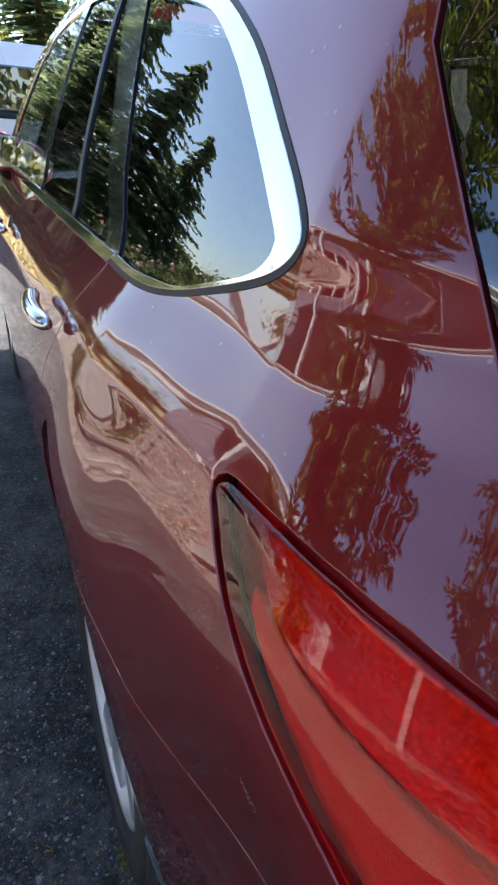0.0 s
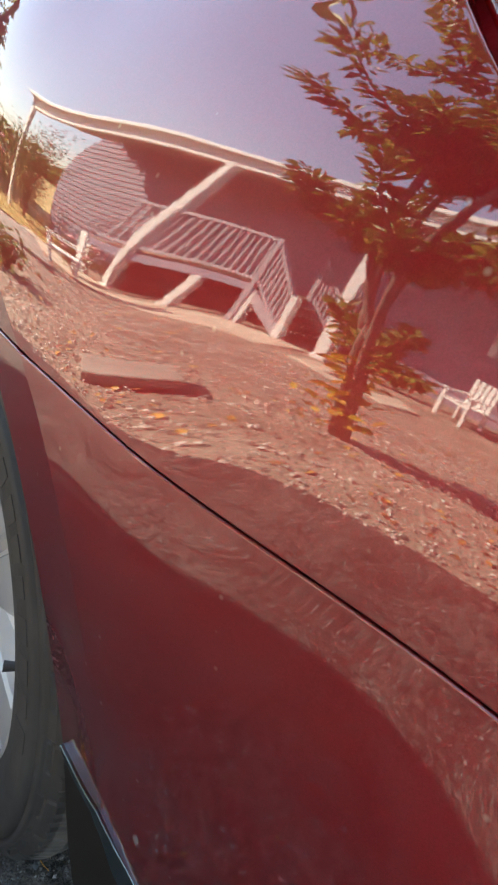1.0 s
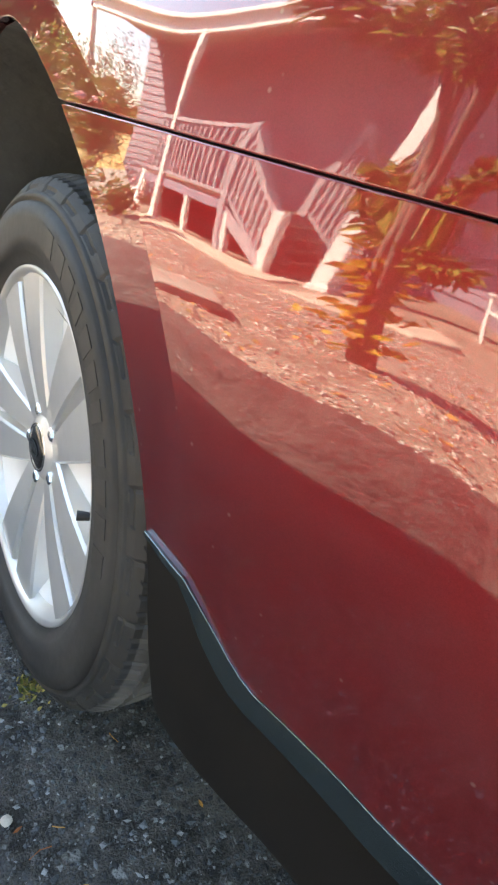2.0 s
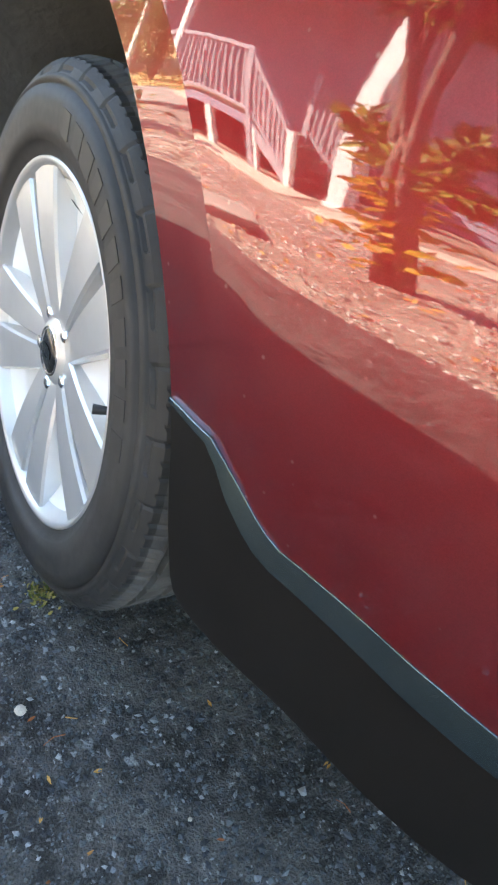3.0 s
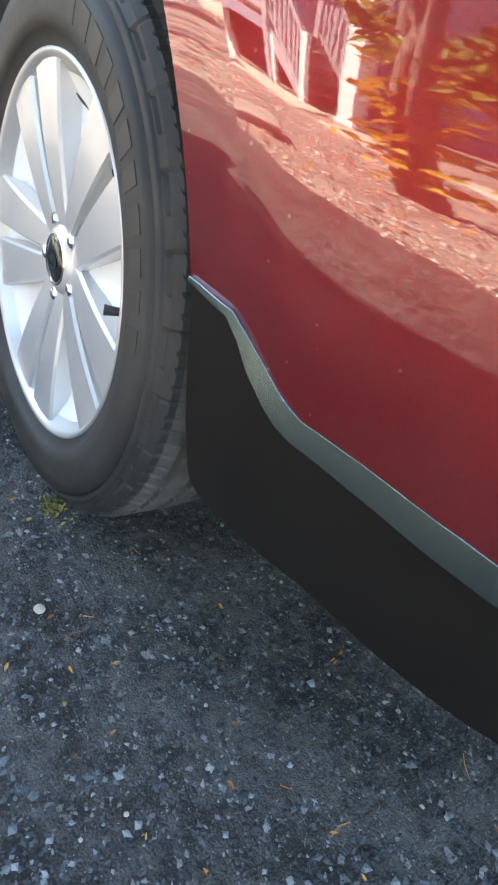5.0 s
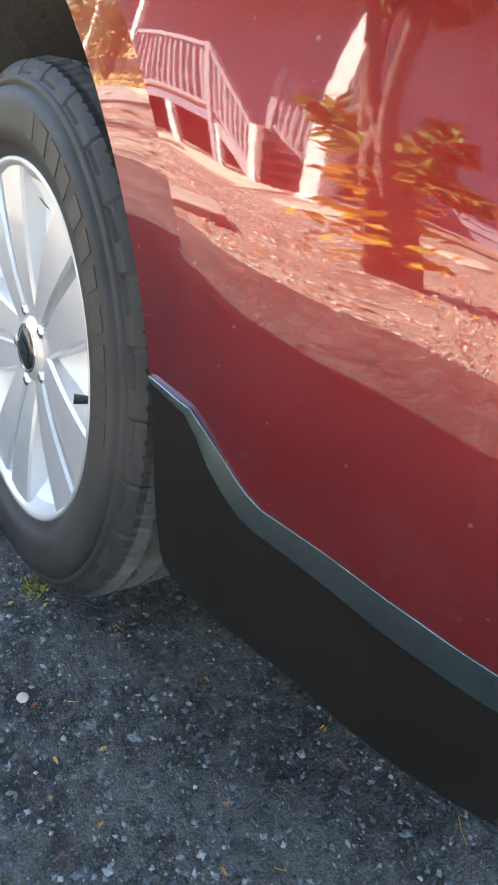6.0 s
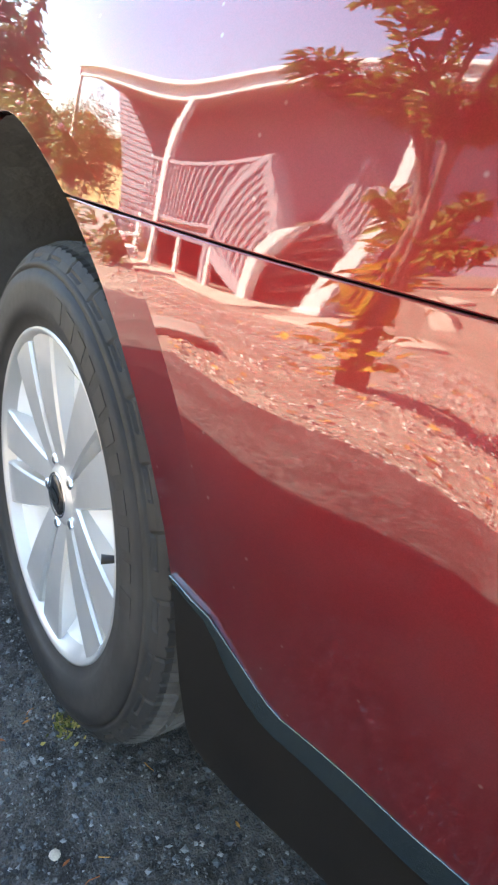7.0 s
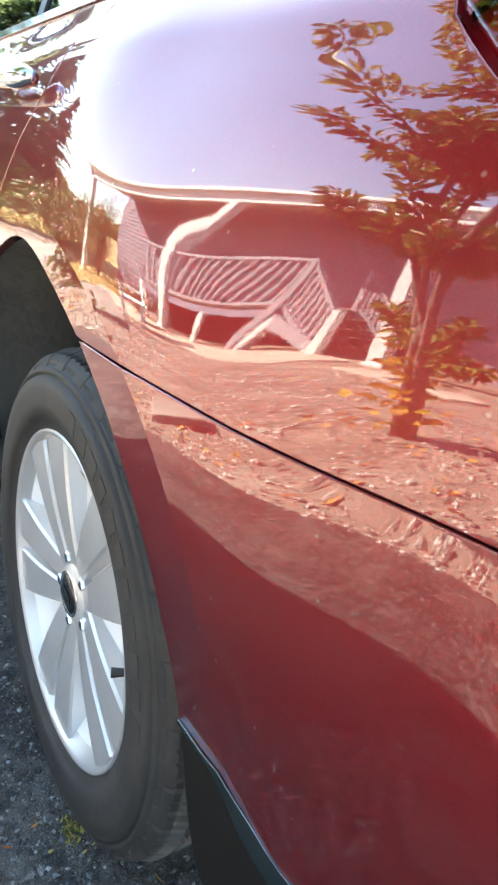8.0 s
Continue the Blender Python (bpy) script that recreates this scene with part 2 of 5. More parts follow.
# wheel silver with the glare of the lit pockets put into the colour
LITSILVER = surface("lit_silver_lacquer", (0.92, 0.93, 0.93), (0.96, 0.96, 0.96), 12, 0.42, 0.0, coat=0.5, fine=0.05)
ALLOY = surface("silver_alloy", (0.62, 0.62, 0.615), (0.69, 0.69, 0.68), 12, 0.36, 0.5, coat=0.7, fine=0.05)
STEEL = surface("brake_steel", (0.16, 0.15, 0.14), (0.32, 0.30, 0.28), 40, 0.4, 0.9, fine=0.1)
SEAL = surface("rubber_seal", (0.008, 0.008, 0.009), (0.015, 0.015, 0.015), 30, 0.5)
MIRROR = surface("mirror_silver", (0.7, 0.72, 0.74), (0.74, 0.76, 0.78), 4, 0.02, 1.0)
TREAD = surface("dusty_tread_rubber", (0.06, 0.057, 0.053), (0.115, 0.11, 0.104), 25, 0.8, bump=0.15, bump_scale=500)
RIBBED = ribbed_material()
REFLECTOR = faceted_material()
LAMP_DARK = surface("dark_red_housing", (0.38, 0.012, 0.018), (0.56, 0.02, 0.028), 14, 0.3, bump=0.2, bump_scale=90)
CLOTH = surface("grey_seat_cloth", (0.05, 0.05, 0.052), (0.09, 0.09, 0.09), 60, 0.9, bump=0.2, bump_scale=400)
ASPHALT = asphalt_material()
CHIP = surface("aggregate_chip", (0.026, 0.027, 0.03), (0.46, 0.45, 0.43), 40, 0.7, bump=0.2, bump_scale=500, island=True)
for node in CHIP.node_tree.nodes:
    if node.type == "VALTORGB":         # few chips are pale
        node.color_ramp.elements[0].position, node.color_ramp.elements[1].position = 0.45, 1.0
        node.color_ramp.elements.new(0.72).color = (0.135, 0.15, 0.16, 1)
DIRT = surface("packed_earth", (0.19, 0.15, 0.115), (0.36, 0.3, 0.24), 2.2, 0.95, bump=0.8, bump_scale=25)
GRAVEL = surface("tan_gravel", (0.2, 0.18, 0.16), (0.66, 0.61, 0.55), 9, 0.85, island=True)
DRYGRASS = surface("dry_grass", (0.36, 0.27, 0.11), (0.6, 0.48, 0.22), 1.2, 0.95, bump=1.0, bump_scale=14)
STRAW = surface("straw_blade", (0.42, 0.32, 0.12), (0.66, 0.54, 0.26), 3, 0.9, island=True)
CONCRETE = surface("tan_concrete", (0.42, 0.36, 0.29), (0.58, 0.51, 0.42), 3, 0.9, bump=0.3, bump_scale=60)
GREYSLAB = surface("grey_concrete", (0.24, 0.22, 0.19), (0.34, 0.31, 0.27), 3, 0.9, bump=0.3, bump_scale=60)
WHITE = surface("white_paint", (0.74, 0.74, 0.72), (0.84, 0.84, 0.82), 4, 0.5, bump=0.05, bump_scale=60)
# railing and stair paint, with the porch shade put into its colour
RAILSHADE = surface("shaded_rail_paint", (0.36, 0.345, 0.38), (0.44, 0.425, 0.46), 4, 0.55, bump=0.05, bump_scale=60)
SIDING = surface("grey_lavender_siding", (0.22, 0.22, 0.28), (0.29, 0.29, 0.36), 2.5, 0.7, bump=0.1, bump_scale=50)
SOFFIT = surface("tan_soffit", (0.42, 0.38, 0.32), (0.52, 0.47, 0.4), 3, 0.8)
SHINGLE = surface("brown_shingle", (0.09, 0.075, 0.065), (0.19, 0.16, 0.14), 6, 0.9, bump=0.6, bump_scale=30, island=True)
DECKWOOD = surface("deck_board", (0.22, 0.17, 0.13), (0.34, 0.27, 0.21), 3, 0.8, bump=0.2, bump_scale=60)
BARK = surface("bark", (0.1, 0.075, 0.055), (0.24, 0.19, 0.15), 14, 0.95, bump=0.8, bump_scale=45)
LEAF = surface("yellow_green_leaf", (0.07, 0.11, 0.02), (0.29, 0.31, 0.055), 1.5, 0.5, island=True, thin=0.3)
LEAF_YELLOW = surface("yellow_autumn_leaf", (0.42, 0.2, 0.02), (0.66, 0.46, 0.05), 3, 0.5, island=True, thin=0.35)
LEAF_DRY = surface("fallen_leaf", (0.3, 0.1, 0.03), (0.6, 0.32, 0.08), 5, 0.8, island=True)
LEAF_ROSE = surface("rose_leaf", (0.035, 0.07, 0.015), (0.2, 0.22, 0.06), 2, 0.5, island=True, thin=0.35)
NEEDLES = surface("fir_needles", (0.13, 0.19, 0.10), (0.36, 0.43, 0.21), 0.8, 0.8, island=True, thin=0.6)
WOODS = surface("far_foliage", (0.07, 0.09, 0.025), (0.32, 0.31, 0.09), 0.35, 0.85, island=True, thin=0.45)
PINK = surface("pink_petal", (0.7, 0.14, 0.2), (0.85, 0.42, 0.42), 8, 0.6, island=True)
MOSS = surface("moss", (0.10, 0.11, 0.02), (0.34, 0.26, 0.08), 60, 0.9, island=True)
WHITE_PAINT = surface("white_car_paint", (0.75, 0.75, 0.75), (0.82, 0.82, 0.82), 3, 0.3, coat=1.0)

# ---------- mesh helpers ----------


def obj(name, verts, faces, material, parent=None, label="", smooth=False, normals=None):
    me = bpy.data.meshes.new(name)
    me.from_pydata(verts, [], faces)
    me.materials.append(material)
    if smooth or normals:
        me.polygons.foreach_set("use_smooth", [True] * len(me.polygons))
    if normals:
        me.normals_split_custom_set(normals)
    ob = new(name, me)
    ob.parent = parent
    if label:
        tagged(ob, label=label)
    return ob


def part(name, bm, material, parent=None, label="", smooth=False):
    me = bpy.data.meshes.new(name)
    bm.to_mesh(me)
    bm.free()
    me.materials.append(material)
    if smooth:
        me.polygons.foreach_set("use_smooth", [True] * len(me.polygons))
    ob = new(name, me)
    ob.parent = parent
    if label:
        tagged(ob, label=label)
    return ob


def empty(name, at=(0, 0, 0), **tags):
    ob = new(name)
    ob.location = at
    return tagged(ob, **tags)


def box_into(bm, lo, hi, bevel=0.0, m=None):
    r = bmesh.ops.create_cube(bm, size=1)
    vs = r["verts"]
    for v in vs:
        v.co = Vector([lo[i] + (v.co[i] + 0.5) * (hi[i] - lo[i]) for i in range(3)])
    if bevel:
        es = list({e for v in vs for e in v.link_edges})
        b = bmesh.ops.bevel(bm, geom=es, offset=bevel, segments=1, affect="EDGES", profile=0.5)
        vs = list({v for f in b["faces"] for v in f.verts} | {v for v in vs if v.is_valid})
    if m is not None:
        bmesh.ops.transform(bm, matrix=m, verts=[v for v in vs if v.is_valid])


def box(name, lo, hi, material, parent=None, bevel=0.004, label="", m=None):
    bm = bmesh.new()
    box_into(bm, lo, hi, bevel, m)
    return part(name, bm, material, parent, label)


def lathe(profile, segs, bump=None):
    """Rings round the x axis from (radius, x) pairs. bump(ring, step) may shift the radius."""
    verts, faces = [], []
    n = len(profile)
    for s in range(segs):
        a = 2 * math.pi * s / segs
        for k, (r, x) in enumerate(profile):
            rr = r + (bump(k, s) if bump else 0)
            verts.append((x, rr * math.cos(a), rr * math.sin(a)))
    for s in range(segs):
        t = (s + 1) % segs
        for k in range(n - 1):
            faces.append((s * n + k, s * n + k + 1, t * n + k + 1, t * n + k))
    return verts, faces


def tube(points, radii, sides=8):
    """A tapered tube along a polyline."""
    verts, faces = [], []
    for i, p in enumerate(points):
        p = Vector(p)
        d = (Vector(points[min(i + 1, len(points) - 1)]) - Vector(points[max(i - 1, 0)])).normalized()
        u = d.cross(Vector((0.3, 0.9, 0.31))).normalized()
        w = d.cross(u)
        for k in range(sides):
            a = 2 * math.pi * k / sides
            verts.append(tuple(p + radii[i] * (u * math.cos(a) + w * math.sin(a))))
    for i in range(len(points) - 1):
        for k in range(sides):
            q = (k + 1) % sides
            faces.append((i * sides + k, i * sides + q, (i + 1) * sides + q, (i + 1) * sides + k))
    faces.append(tuple(range(sides))[::-1])
    faces.append(tuple(range((len(points) - 1) * sides, len(points) * sides)))
    return verts, faces


def merge(chunks):
    verts, faces = [], []
    for v, f in chunks:
        o = len(verts)
        verts += v
        faces += [tuple(i + o for i in q) for q in f]
    return verts, faces

from mathutils.geometry import tessellate_polygon

# ---------- the red car: its side as a surface x(y, z) ----------
XC = 0.85                       # the car's middle plane
PLAN = [(-.95, .075), (-.8, .0405), (-.65, .018), (-.5, -.003), (-.35, -.024), (-.2, -.040), (0, -.048), (.3, -.05), (1.5, -.052),
        (2.4, -.045), (2.9, -.02), (3.3, .06), (3.55, .22)]
PROF = [(.2, .075), (.3, .05), (.48, .02), (.56, .0095), (.62, .004), (.68, .0012), (.74, .0003), (.80, .0004), (.86, .002), (.92, .0075), (.97, .017), (1.01, .03), (1.035, .04),
        (1.06, .058), (1.09, .082), (1.12, .102), (1.16, .116), (1.22, .130), (1.4, .193), (1.5, .237), (1.6, .295), (1.66, .34)]
REAR = [(.2, -.9), (.5, -.95), (.8, -.955), (1.0, -.88), (1.25, -.76), (1.6, -.56), (1.7, -.5)]
ARCH = (.03, .42, .418)         # wheel arch: middle (y, z) and radius
FLARE = (.022, .382, .497)       # the crease round it
AXLES = (0.0, 2.67)
HUB = 0.344


def glide(tab, u):
    n = len(tab)
    if u <= tab[0][0]:
        i, edge = 0, True
    elif u >= tab[-1][0]:
        i, edge = n - 2, True
    else:
        i, edge = next(k for k in range(n - 1) if u <= tab[k + 1][0]), False
    (x0, y0), (x1, y1) = tab[i], tab[i + 1]
    h = x1 - x0
    s = (u - x0) / h
    if edge:
        return y0 + s * (y1 - y0)

    def slope(k):
        a, b = max(k - 1, 0), min(k + 1, n - 1)
        return (tab[b][1] - tab[a][1]) / (tab[b][0] - tab[a][0])
    m0, m1 = slope(i), slope(i + 1)
    return (2 * s**3 - 3 * s * s + 1) * y0 + (s**3 - 2 * s * s + s) * h * m0 + (3 * s * s - 2 * s**3) * y1 + (s**3 - s * s) * h * m1


def ease(v):
    v = min(1, max(0, v))
    return v * v * (3 - 2 * v)


def side(y, z):
    x = glide(PLAN, y) + glide(PROF, z)
    yc = glide(REAR, z) + .35
    if y < yc:
        x += .2 * ((yc - y) / .35) ** 2.5
    if z > .70:                 # the haunch twists outwards towards the lamp
        u = -.40 - max(y, -.75)
        x -= (min(z, 1.0) - .70) ** 2 * .665 * (u + math.sqrt(u * u + .0025))
    if z < .783 and y < -.35:   # the bumper's corner stands out below the seam
        d = .783 - z
        t = .075 * (min(d, .06) + (0 if d < .06 else min(d - .06, .06) - min(d - .06, .06) ** 2 / .12))
        x -= t * ease((-.35 - y) / .3)
    if z > 1.0:                 # the windows are flatter in plan than the flank
        k = min(1, (z - 1.0) / .18)
        x -= k * k * (3 - 2 * k) * .6 * max(0, glide(PLAN, max(y, -.45)) + .048)
    if z < .95:
        for ya in AXLES:
            r = math.hypot(y - ya - FLARE[0], z - FLARE[1])
            if r < FLARE[2]:
                x += .085 * (FLARE[2] - r)
    return x


def skin(y, z):
    """The flank with its slight swell over the wheels."""
    return side(y, z) - .025 * ease((y + .62) / .22) * ease((.2 - y) / .35) * ease((1.03 - z) / .18)


# hollows and swells pressed into the quarter panel and bumper, on a net of y rows and z columns
PRESS = [(-.0319, -.0321, -.0311, -.0285, -.0244, -.0204, -.0172, -.0132, -.0106, -.0088, -.0069, -.0045, -.0017),
         (-.0154, -.0167, -.0169, -.0170, -.0150, -.0135, -.0149, -.0099, -.0071, -.0055, -.0035, -.0006, .0032),
         (-.0029, -.0014, -.0009, -.0005, -.0042, -.0083, -.0084, -.0063, -.0005, .0028, .0030, .0047, .0104),
         (.0022, .0004, -.0035, -.0032, -.0029, -.0013, .0002, -.0009, -.0005, .0028, -.0005, -.0007, .0105),
         (.0150, .0113, .0049, -.0004, -.0038, -.0021, .0010, .0060, .0083, .0047, .0017, .0032, .0135),
         (.0079, .0032, -.0014, -.0037, -.0004, .0045, .0052, .0040, .0113, .0160, .0059, .0032, .0062),
         (.0008, -.0022, -.0045, -.0050, -.0031, -.0001, .0031, .0043, .0029, .0004, -.0065, -.0102, -.0112)]
PRESS_Y, PRESS_Z = (-.80, .115), (.50, .056)


def bell(u):
    u = abs(u)
    return (4 - 6 * u * u + 3 * u ** 3) / 6 if u < 1 else (2 - u) ** 3 / 6 if u < 2 else 0


def weights(u, start, step, count):
    q = (u - start) / step
    i = math.floor(q)
    return [(min(max(k, 0), count - 1), bell(q - k)) for k in range(i - 1, i + 3)]


def pressed(y, z):
    if z > 1.21:
        return 0
    wz = weights(z, *PRESS_Z, 13)
    return ease((1.21 - z) / .05) * ease((.35 - y) / .3) * sum(a * b * PRESS[i][j] for i, a in weights(y, *PRESS_Y, 7) for j, b in wz)


def side_normal(y, z, h=.002, deep=1):
    if not deep:                # the glass leans evenly, without the shoulder's bend
        z, h = 1.21 + (z - 1.1) * .62, .05
    gy = (side(y + h, z) - side(y - h, z)) / (2 * h)
    gz = (side(y, z + h) - side(y, z - h)) / (2 * h)
    if deep:
        gy += (pressed(y + h, z) - pressed(y - h, z)) / (2 * h)
        gz += (pressed(y, z + h) - pressed(y, z - h)) / (2 * h)
    return Vector((-1, gy, gz)).normalized()


def off_crease(y, z, inner):
    """The point moved a little off the arch crease, to one side of it."""
    for ya in AXLES:
        cy = ya + FLARE[0]
        r = math.hypot(y - cy, z - FLARE[1])
        if abs(r - FLARE[2]) < .006:
            k = (FLARE[2] - .006 if inner else FLARE[2] + .006) / r
            return cy + (y - cy) * k, FLARE[1] + (z - FLARE[1]) * k
    return y, z


def crease_normal(y, z, inner):
    """The normal on one side of the arch crease, which softens towards its lower end."""
    n = side_normal(*off_crease(y, z, inner))
    r = math.hypot(y - AXLES[0] - FLARE[0], z - FLARE[1])
    soft = .5 * ease((.66 - z) / .09) * max(0, 1 - abs(r - FLARE[2]) / .035)
    if soft > 0:
        k = (FLARE[2] + (.03 if inner else -.03)) / r
        n = n.lerp(side_normal(AXLES[0] + FLARE[0] + (y - AXLES[0] - FLARE[0]) * k, FLARE[1] + (z - FLARE[1]) * k), soft).normalized()
    return n


def cut_sheet(outline, step):
    """A flat outline in (u, v), cut along a grid; returns a bmesh in the plane x = 0."""
    pts = [Vector((u, v, 0)) for u, v in outline]
    bm = bmesh.new()
    vs = [bm.verts.new((0, p.x, p.y)) for p in pts]
    for tri in tessellate_polygon([pts]):
        if len(set(tri)) == 3:
            try:
                bm.faces.new([vs[i] for i in tri])
            except ValueError:
                pass
    for axis in (1, 2):
        lo, hi = min(p[axis - 1] for p in outline), max(p[axis - 1] for p in outline)
        k = math.floor(lo / step) + 1
        while k * step < hi - 1e-4:
            co, no = [0, 0, 0], [0, 0, 0]
            co[axis], no[axis] = k * step, 1
            bmesh.ops.bisect_plane(bm, geom=bm.verts[:] + bm.edges[:] + bm.faces[:], dist=1e-5, plane_co=co, plane_no=no)
            k += 1
    for f in bm.faces:
        if f.normal.x > 0:
            f.normal_flip()
    bm.normal_update()
    return bm


def panel(name, outline, parent, material, step=.03, off=0.0, depth=.014, mirror=False, label="", lift=None, roll=.0008, inner=None, deep=1):
    """A thick panel lying on the car's side within an outline of (y, z) points. off: how far it is sunk in."""
    bm = cut_sheet(outline, step)
    bm.verts.ensure_lookup_table()
    bm.verts.index_update()
    verts, norms = [], []
    for v in bm.verts:
        y, z = v.co.y, v.co.z
        n = side_normal(y, z, deep=deep) if inner is None else crease_normal(y, z, inner)
        if lift:
            h = .0015
            gy = (lift(y + h, z) - lift(y - h, z)) / (2 * h)
            gz = (lift(y, z + h) - lift(y, z - h)) / (2 * h)
            verts.append(Vector((skin(y, z), y, z)) - n * (off - lift(y, z)))
            norms.append((n + Vector((0, -gy, -gz))).normalized())
        else:
            verts.append(Vector((skin(y, z), y, z)) - n * off)
            norms.append(n)
    faces, loops = [], []
    rim = []
    for f in bm.faces:
        ids = [v.index for v in f.verts]
        faces.append(tuple(ids))
        loops += [norms[i] for i in ids]
        for lp in f.loops:
            if len(lp.edge.link_faces) == 1:
                rim.append((lp.vert.index, lp.link_loop_next.vert.index))
    bm.free()
    outward = {}
    for a, b in rim:
        w = (verts[b] - verts[a]).cross(norms[a])
        if w.length > 1e-7:
            for i in (a, b):
                outward[i] = outward.get(i, Vector()) + w.normalized()
    turns = [(30, 0), (60, 0), (90, 0), (90, depth)]
    rings = [{} for _ in turns]
    edge_n = {}
    for i, w in outward.items():
        w = (w - norms[i] * w.dot(norms[i]))
        w = w.normalized() if w.length > 1e-6 else Vector((0, 0, 1))
        p0, n0 = verts[i], norms[i]
        for k, (a, deep) in enumerate(turns):
            c, sn = math.cos(radians(a)), math.sin(radians(a))
            rings[k][i] = len(verts)
            verts.append(p0 + w * roll * sn - n0 * (roll * (1 - c) + deep))
            edge_n[(k, i)] = (n0 * c + w * sn).normalized()
    for a, b in rim:
        if a not in outward or b not in outward:
            continue
        pa, pb, na, nb = a, b, norms[a], norms[b]
        for k in range(len(turns)):
            qa, qb = rings[k][a], rings[k][b]
            faces.append((pb, pa, qa, qb))
            loops += [nb, na, edge_n[(k, a)], edge_n[(k, b)]]
            pa, pb, na, nb = qa, qb, edge_n[(k, a)], edge_n[(k, b)]
    if mirror:
        verts = [Vector((2 * XC - v.x, v.y, v.z)) for v in verts]
        out, k = [], 0
        for q in faces:
            ls = [Vector((-n.x, n.y, n.z)) for n in loops[k:k + len(q)]]
            k += len(q)
            out += ls[::-1]
        loops = out
        faces = [q[::-1] for q in faces]
    return obj(name, [tuple(v) for v in verts], faces, material, parent, label, normals=[tuple(n) for n in loops])


def arc(middle, r, a0, a1, n=14):
    return [(middle[0] + r * math.cos(radians(a0 + (a1 - a0) * i / n)), middle[1] + r * math.sin(radians(a0 + (a1 - a0) * i / n))) for i in range(n + 1)]


def inset(line, d):
    """Shift an open line sideways by d, to the left of its direction."""
    out = []
    for i, p in enumerate(line):
        a, b = Vector(line[max(i - 1, 0)]), Vector(line[min(i + 1, len(line) - 1)])
        t = (b - a).normalized()
        out.append((p[0] - t.y * d, p[1] + t.x * d))
    return out


car = empty("car", (XC, 1.3, 0), label="glossy dark red estate car parked on the asphalt, slightly dusty", category="car")
car.location = (0, 0, 0)
am = (ARCH[0], ARCH[1])
AR = ARCH[2]
GAP = [(.415, .592), (.345, .69), (.275, .80), (.175, .888), (.085, .973), (.052, 1.03), (.035, 1.07), (.021, 1.102)]
WIN_OUT = [(.021, 1.103), (-.08, 1.101), (-.166, 1.105), (-.237, 1.116), (-.302, 1.132), (-.366, 1.150), (-.414, 1.167), (-.440, 1.184), (-.447, 1.203), (-.428, 1.224),
           (-.359, 1.271), (-.285, 1.321), (-.221, 1.356), (-.12, 1.398), (.05, 1.445), (.2, 1.478)]
GLASS_Q = [(.0, 1.1165), (-.08, 1.114), (-.195, 1.120), (-.248, 1.127), (-.322, 1.147), (-.374, 1.163), (-.398, 1.178), (-.404, 1.190), (-.396, 1.203), (-.323, 1.257),
           (-.230, 1.320), (-.133, 1.369), (-.049, 1.394), (.10, 1.422), (.235, 1.446)]
LAMP = [(-.463, 1.029), (-.465, 1.035), (-.472, 1.0395), (-.484, 1.0415), (-.555, 1.045), (-.605, 1.045), (-.65, 1.042), (-.69, 1.036), (-.78, 1.02), (-.86, 1.0),
        (-.905, .96), (-.92, .91), (-.9, .87), (-.8, .835), (-.74, .85), (-.69, .882), (-.662, .902), (-.625, .922), (-.600, .934), (-.564, .955), (-.530, .977), (-.497, 1.0),
        (-.478, 1.014), (-.467, 1.023)]
D_EDGE = [(-.36, 1.6), (-.40, 1.5), (-.445, 1.4), (-.483, 1.315), (-.519, 1.274), (-.550, 1.239), (-.576, 1.209), (-.606, 1.17), (-.67, 1.09), (-.705, 1.038)]


def rounder(line):
    """Two points more between each pair, on a smooth curve."""
    out = []
    n = len(line)
    for i in range(n - 1):
        p0, p1, p2, p3 = (Vector(line[min(max(k, 0), n - 1)]) for k in (i - 1, i, i + 1, i + 2))
        for t in (0, 1 / 3, 2 / 3):
            q = .5 * (2 * p1 + (p2 - p0) * t + (2 * p0 - 5 * p1 + 4 * p2 - p3) * t * t + (3 * p1 - p0 - 3 * p2 + p3) * t ** 3)
            out.append((q.x, q.y))
    return out + [line[-1]]


WIN_OUT, GLASS_Q = rounder(WIN_OUT), rounder(GLASS_Q)
SEAL_IN = inset(WIN_OUT, -.006)
seam_rear = [(-.85, .795), (-.7, .791), (-.5, .7855), (-.3, .782), (-.195, .7795)]
seam_up = [(y, z + .0019) for y, z in seam_rear]
seam_dn = [(y, z - .0019) for y, z in seam_rear]
CH_UP = [(-.3655, .4812), (-.383, .482), (-.43, .482), (-.45, .472), (-.47, .459), (-.489, .446), (-.503, .439), (-.518, .435), (-.565, .436), (-.66, .437), (-.76, .431), (-.93, .42)]
CH_LO = [(-.3655, .4745), (-.381, .474), (-.425, .472), (-.442, .461), (-.462, .44), (-.482, .424), (-.498, .415), (-.515, .411), (-.574, .410), (-.67, .408), (-.77, .402), (-.93, .39)]
CH_UP, CH_LO = ([(y - .018 * ease((y + .6) / .25), z + .006 * ease((y + .6) / .25)) for y, z in line] for line in ([(y, z + .006) for y, z in CH_UP], [(y, z + .010) for y, z in CH_LO]))
CH_C = sorted((-(a[0] + b[0]) / 2, (a[1] + b[1]) / 2) for a, b in zip(CH_UP, CH_LO))
CLAD_B = [(-.93, .25), (-.8, .268), (-.668, .282), (-.56, .284), (-.507, .281), (-.435, .283), (-.425, .284), (-.411, .290), (-.404, .305), (-.394, .36)]


